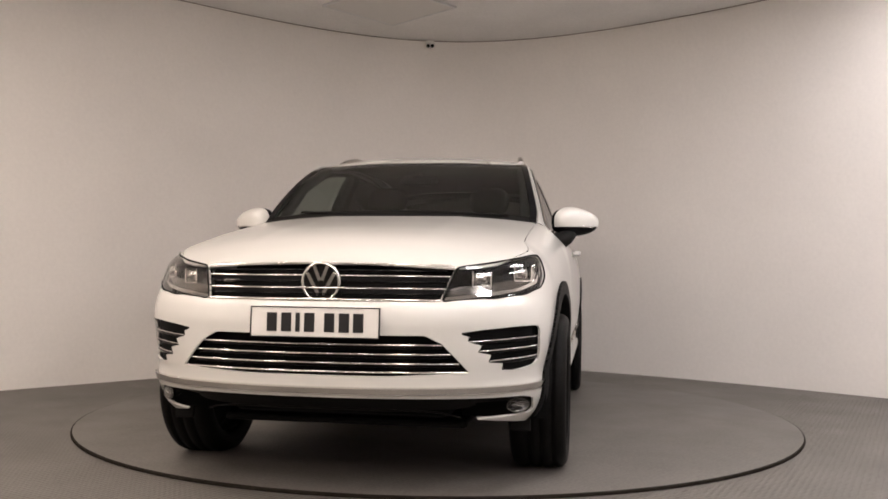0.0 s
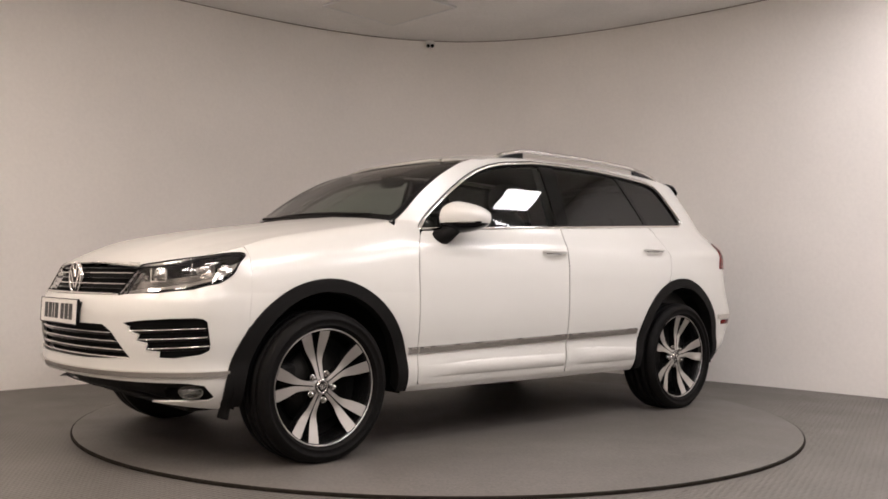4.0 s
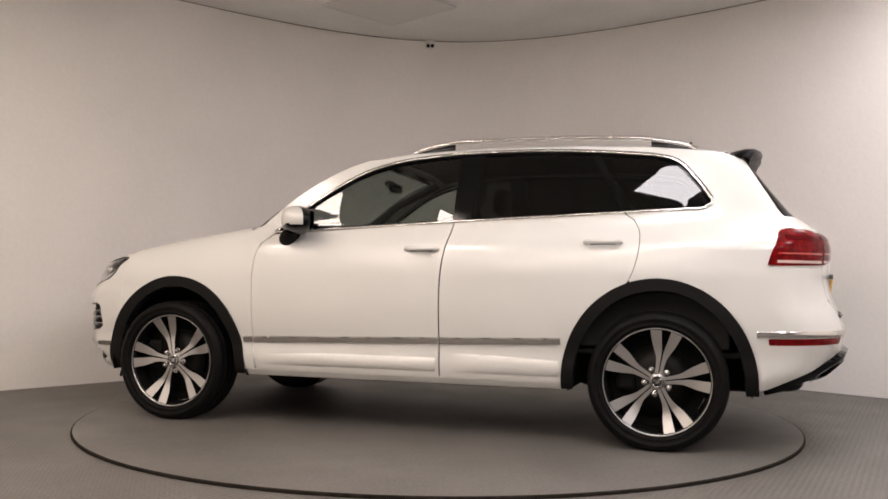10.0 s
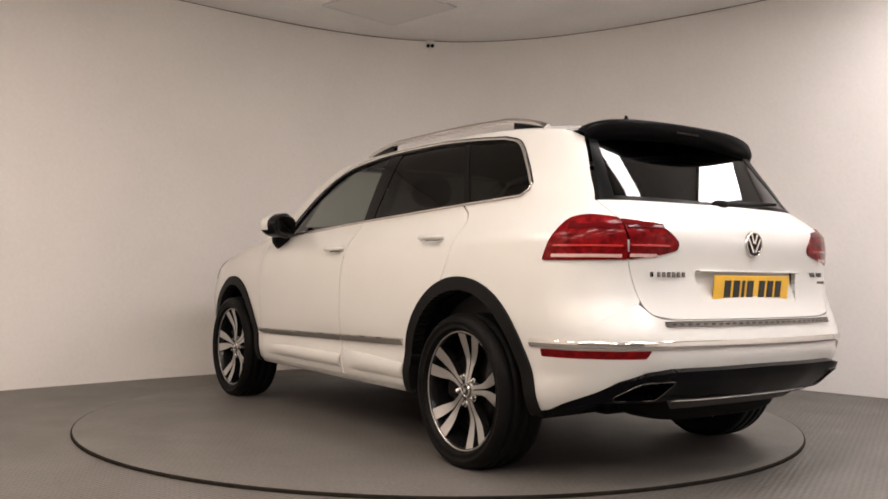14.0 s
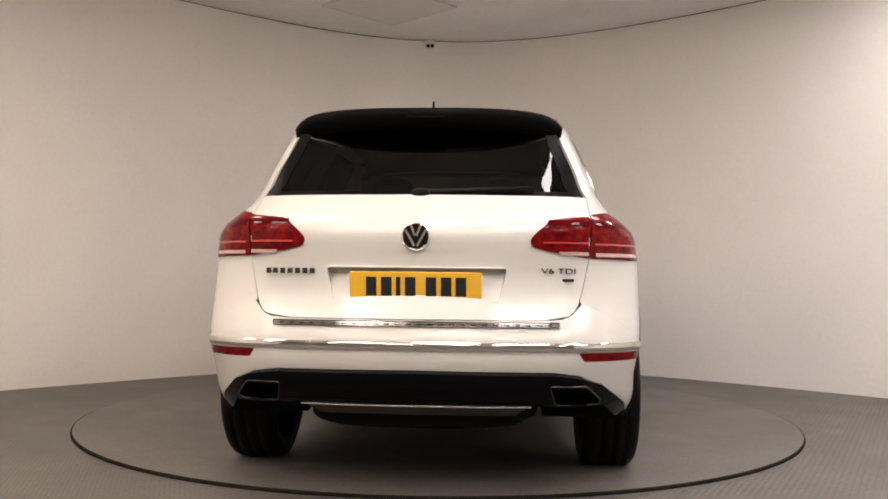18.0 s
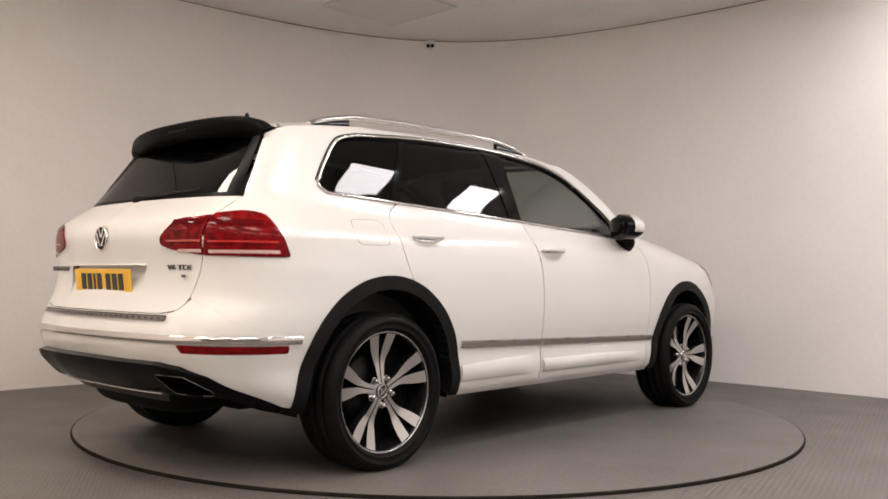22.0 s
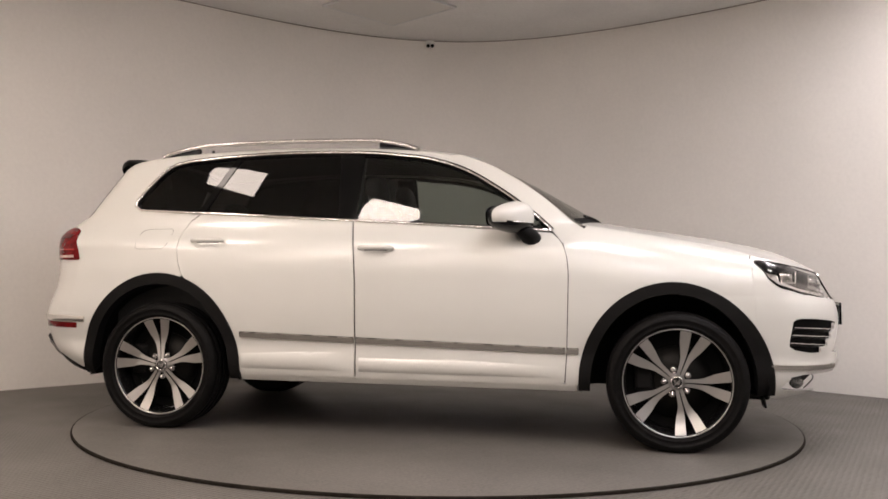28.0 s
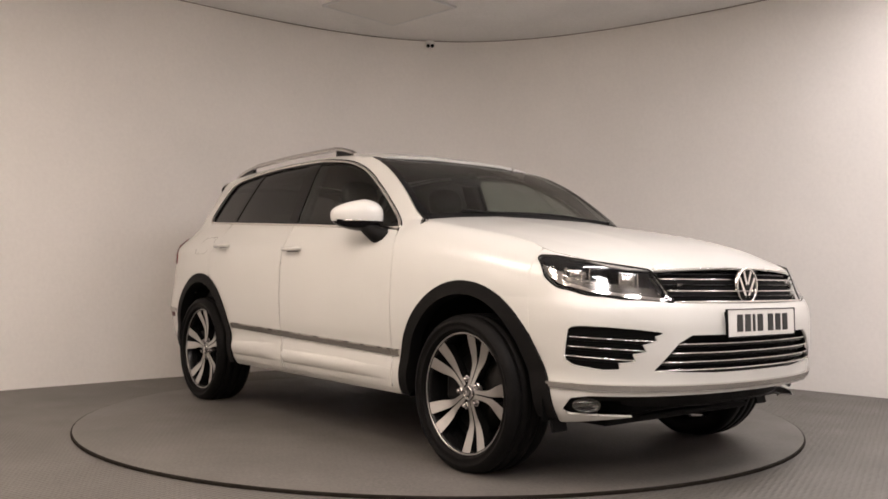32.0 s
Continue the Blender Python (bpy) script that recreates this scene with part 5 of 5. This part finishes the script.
def car_mirrors(car):
    """Door mirrors whose outer ends sweep back."""
    for s in (1, -1):
        v, f, m = ball(0.098, 0.142, 0.088, (0, 0, 0), 2.5, 32, 22)
        v = v.copy()
        back = v[:, 0] < -0.04
        v[back, 0] = -0.04 + (v[back, 0] + 0.04) * 0.4
        k = np.clip((v[:, 1] * s + 0.04) / 0.16, 0, 1)
        v[:, 2] += np.where(v[:, 2] > 0, -0.030 * k, 0.020 * k) * np.abs(v[:, 2]) / 0.086
        cap = lambda q: v[list(q), 2].mean() > -0.030 and v[list(q), 0].mean() > 0.004
        up = [q for q in f if cap(q)]
        lo = [q for q in f if not cap(q)]
        at = pose(0.602, s * 0.968, 1.222, 0, 0, 36 * s)
        h = part("door_mirror", moved((v, up, len(up)), at), PAINT, car, "white door mirror with a black base")
        part("lower_shell", moved((v, lo, len(lo)), at), GLOSS_BLACK, h)
        arm = smooth_line([(0.680, s * 0.835, 1.105), (0.705, s * 0.885, 1.108), (0.690, s * 0.92, 1.130), (0.650, s * 0.94, 1.165)], 5)
        part("arm", tube(arm, np.linspace(0.064, 0.044, len(arm)), 12, 0.85), PLASTIC, h)
        part("glass", moved(ball(0.006, 0.118, 0.062, (-0.066, 0.004 * s, 0.0), 3), at), DARK_MIRROR, h)
        line = [(0.088, -0.04), (0.095, 0.0), (0.086, 0.06), (0.055, 0.112)]
        part("indicator", moved(tube([(x, s * y, -0.031) for x, y in line], 0.0045, 8), at), SATIN, h)


def car_wheels(car):
    tyre = lathe([(0.270, 0.085), (0.280, 0.106), (0.290, 0.116), (0.293, 0.121), (0.297, 0.121), (0.300, 0.118), (0.318, 0.126), (0.322, 0.129), (0.326, 0.128), (0.340, 0.122), (0.354, 0.108), (0.360, 0.09), (0.3605, 0.075), (0.354, 0.073), (0.354, 0.062), (0.3625, 0.060),
                  (0.363, 0.020), (0.355, 0.018), (0.355, 0.008), (0.363, 0.006), (0.363, -0.035), (0.355, -0.037), (0.355, -0.047), (0.3625, -0.049), (0.361, -0.09), (0.347, -0.118), (0.312, -0.13), (0.268, -0.11)], 72)
    tyre[0][:, 2] = np.maximum(tyre[0][:, 2] * 1.006, -0.356)     # flattened where it stands
    barrel = lathe([(0.280, 0.092), (0.276, 0.100), (0.270, 0.098), (0.265, 0.088), (0.258, 0.06), (0.252, 0.0), (0.256, -0.10)], 60)
    lip = lathe([(0.2815, 0.094), (0.2795, 0.1015), (0.2745, 0.1015), (0.272, 0.096)], 60)
    dark = lathe([(0.0, -0.02), (0.25, -0.02)], 40)
    disc = lathe([(0.06, 0.012), (0.185, 0.012), (0.185, -0.012)], 40)
    outer = curve((0.040, 0.070), (0.08, 0.066), (0.14, 0.063), (0.20, 0.074), (0.25, 0.090), (0.276, 0.098))
    lat0 = curve((0.040, 0.0024), (0.10, 0.0030), (0.145, 0.0042), (0.19, 0.0105), (0.23, 0.0180), (0.276, 0.0265))
    lat1 = curve((0.040, 0.0185), (0.08, 0.0215), (0.12, 0.0270), (0.155, 0.0395), (0.19, 0.0550), (0.23, 0.0690), (0.276, 0.0830))
    rr = np.linspace(0.042, 0.2745, 20)
    pieces = []
    for s in (1, -1):
        top = np.array([[(s * (lat0(r) + (lat1(r) - lat0(r)) * k), outer(r), math.sqrt(max(r * r - (lat0(r) + (lat1(r) - lat0(r)) * k) ** 2, 1e-6))) for r in rr] for k in (0, 1)], float)
        low = top[[0, -1]].copy()
        low[:, :, 1] -= 0.045
        low[0, :, 0] -= 0.006 * s
        pieces.append((*grid(top), 0))
        for a, b in ((low[0], top[0]), (top[-1], low[1])):
            pieces.append((*grid(np.array([a, b])), 1))
    spoke_me = mesh_of("spoke", pieces, [RIM_FACE, RIM_BLACK])
    hub = lathe([(0.0, 0.062), (0.038, 0.062), (0.043, 0.058), (0.045, 0.02)], 40)
    cap = lathe([(0.025, 0.0735), (0.0265, 0.0775), (0.031, 0.076), (0.0335, 0.070), (0.034, 0.05)], 32)
    face = lathe([(0.0, 0.0755), (0.012, 0.075), (0.0262, 0.073)], 32)
    emblem = [moved(block(0.0045, 0.004, 0.030, (0, 0, 0), 0.001), pose(u, 0.0755, 0.001, 0, a, 0)) for u, a in ((-0.012, -18), (-0.004, -18), (0.004, 18), (0.012, 18))]
    bolt = lathe([(0.0, 0.080), (0.0075, 0.080), (0.0095, 0.077), (0.0105, 0.06)], 6)
    seat = lathe([(0.0105, 0.062), (0.0135, 0.064), (0.015, 0.060)], 16)
    me = {"wheel": mesh_of("wheel", [(*barrel, 0)], [RIM_BLACK]), "tyre": mesh_of("tyre", [tyre], [RUBBER]), "rim_lip": mesh_of("rim_lip", [lip], [RIM_FACE]),
          "brake_disc": mesh_of("brake_disc", [disc], [DISC]), "backplate": mesh_of("backplate", [dark], [SEAM]), "hub": mesh_of("hub", [(*hub, 0)], [RIM_FACE]),
          "centre_cap": mesh_of("centre_cap", [cap], [SATIN]), "cap_face": mesh_of("cap_face", [face], [RIM_BLACK]), "cap_emblem": mesh_of("cap_emblem", emblem, [SATIN]), "bolt": mesh_of("bolt", [bolt, seat], [SATIN]),
          "caliper": mesh_of("caliper", [block(0.10, 0.06, 0.17, (0.165, 0.0, 0.03), 0.02)], [PLASTIC])}
    for x, y, spin in ((1.468, 0.838, 12), (-1.436, 0.838, -10.5), (1.468, -0.838, 51.3), (-1.436, -0.838, 5)):
        w = new("wheel", me["wheel"])
        w.parent = car
        w["label"] = "black and bright-turned alloy wheel with twin spokes"
        w.matrix_local = pose(x, y, 0.367, 0, 0, 0 if y > 0 else 180)
        for k in ("tyre", "rim_lip", "brake_disc", "backplate", "hub", "centre_cap", "cap_face", "cap_emblem", "caliper"):
            o = new(k, me[k])
            o.parent = w
        for i in range(5):
            o = new("spoke", spoke_me)
            o.parent = w
            o.matrix_local = pose(0, 0, 0, 0, spin + 72 * i, 0)
            o = new("bolt", me["bolt"])
            o.parent = w
            a = radians(spin + 36 + 72 * i)
            o.matrix_local = pose(0.066 * math.sin(a), 0.003, 0.066 * math.cos(a)) @ Matrix.Diagonal((1.05, 1, 1.05, 1))


def car_cabin(car):
    part("floor_pan", [block(1.85, 1.50, 0.08, (0, 0, 0.32), 0.02), block(1.15, 1.0, 0.25, (1.48, 0, 0.42), 0.05), block(1.0, 1.0, 0.28, (-1.45, 0, 0.42), 0.05), block(0.5, 0.9, 0.2, (1.95, 0, 0.46), 0.05)], SEAM, car, "dark underbody")
    part("cabin_tub", [block(0.03, 1.5, 0.55, (0.98, 0, 0.86), 0.01), block(2.9, 1.5, 0.03, (-0.5, 0, 0.50), 0.01), block(0.9, 1.34, 0.03, (-1.65, 0, 1.12), 0.01), block(0.04, 1.4, 0.6, (-2.1, 0, 0.85), 0.01)]
         + [block(2.6, 0.03, 0.62, (-0.5, s * 0.77, 0.84), 0.01) for s in (1, -1)], CABIN, car)
    part("dashboard", [ball(0.27, 0.70, 0.13, (0.78, 0, 1.045), 3.2), ball(0.16, 0.18, 0.06, (0.66, -0.36, 1.15), 3)], CABIN, car, "dark dashboard")
    c = pose(0.50, -0.36, 1.05, 0, 64, 0)
    ring = [(0.185 * math.cos(a), 0.185 * math.sin(a), 0) for a in np.linspace(0, 2 * math.pi, 32, endpoint=False)]
    part("steering_wheel", [moved(tube(ring, 0.017, 8, 1, True), c), moved(block(0.03, 0.34, 0.02, (0, 0, 0.0), 0.006), c), moved(ball(0.07, 0.07, 0.03), c), moved(block(0.17, 0.03, 0.02, (0.09, 0, 0), 0.006), c)], CABIN, car, "dark steering wheel")
    for s in (1, -1):
        seat = part("front_seat", ball(0.26, 0.26, 0.10, (0.10, s * 0.36, 0.72), 3), LEATHER, car, "dark leather seat")
        part("seat_back", ball(0.085, 0.25, 0.33, (-0.20, s * 0.36, 1.00), 3, 28, 18, (0, -14, 0)), LEATHER, seat)
        part("headrest", ball(0.055, 0.135, 0.095, (-0.30, s * 0.36, 1.42), 2.8, 24, 16, (0, -8, 0)), LEATHER, seat)
        part("rear_headrest", ball(0.05, 0.13, 0.075, (-1.22, s * 0.40, 1.27), 2.8), LEATHER, car)
    part("rear_seat", [ball(0.28, 0.66, 0.10, (-0.82, 0, 0.72), 4), ball(0.09, 0.66, 0.32, (-1.14, 0, 0.96), 4, 28, 18, (0, -16, 0))], LEATHER, car, "dark leather rear bench")
    part("rear_view_mirror", [ball(0.018, 0.12, 0.033, (0.36, 0, 1.495), 3), block(0.06, 0.07, 0.04, (0.40, 0, 1.525), 0.015)], GLOSS_BLACK, car)
    for s in (1, -1):
        part("pillar_trim", tube([(0.90, s * 0.715, 1.17), (0.60, s * 0.675, 1.42), (0.25, s * 0.625, 1.575)], 0.03, 8), CABIN, car)
        part("pillar_trim", block(0.13, 0.05, 0.46, (-0.36, s * 0.700, 1.39), 0.015, (-21 * -s, 0, 0)), CABIN, car)


def build_car():
    car = tagged(new("car"), "white five-door sport utility car with chrome trim on a turntable", "car")
    car_body(car)
    car_glass(car)
    car_front(car)
    car_rear(car)
    car_mirrors(car)
    car_wheels(car)
    car_cabin(car)
    return car


def motions():
    rows_car, rows_table = [], []
    for t in range(33):
        a = heading(t)
        m = pose(0, 0, 0, 0, 0, a)
        rows_table.append((t, m))
        rows_car.append((t, m @ pose(*OFFSET)))
    walk(table, rows_table)
    walk(car, rows_car)


room()
table = turntable()
# three rows of panels in the shape of a V, on one slanting grid
# the second and third rows are unseen, added for frontal light
PANELS = []
for apex in ((-0.2, -3.8), (-0.18, -6.15), (-0.16, -8.5)):
    PANELS += [(apex[0] + 1.17 * k, apex[1] + 1.22 * k) for k in (3, 2, 1)] + [(apex[0] - 1.22 * k, apex[1] + 1.12 * k) for k in (1, 2, 3)]
    PANELS += [apex] if apex[1] > -8 else []
PANELS = [p for p in PANELS if p[0] > -3.8 or p[1] < -1]
for px, py in PANELS:
    ceiling_panel(px, py, 0.6, 45)
ceiling_panel(-0.48, 2.02, 0.85, 45, False)
wall_sensor()
car = build_car()
motions()
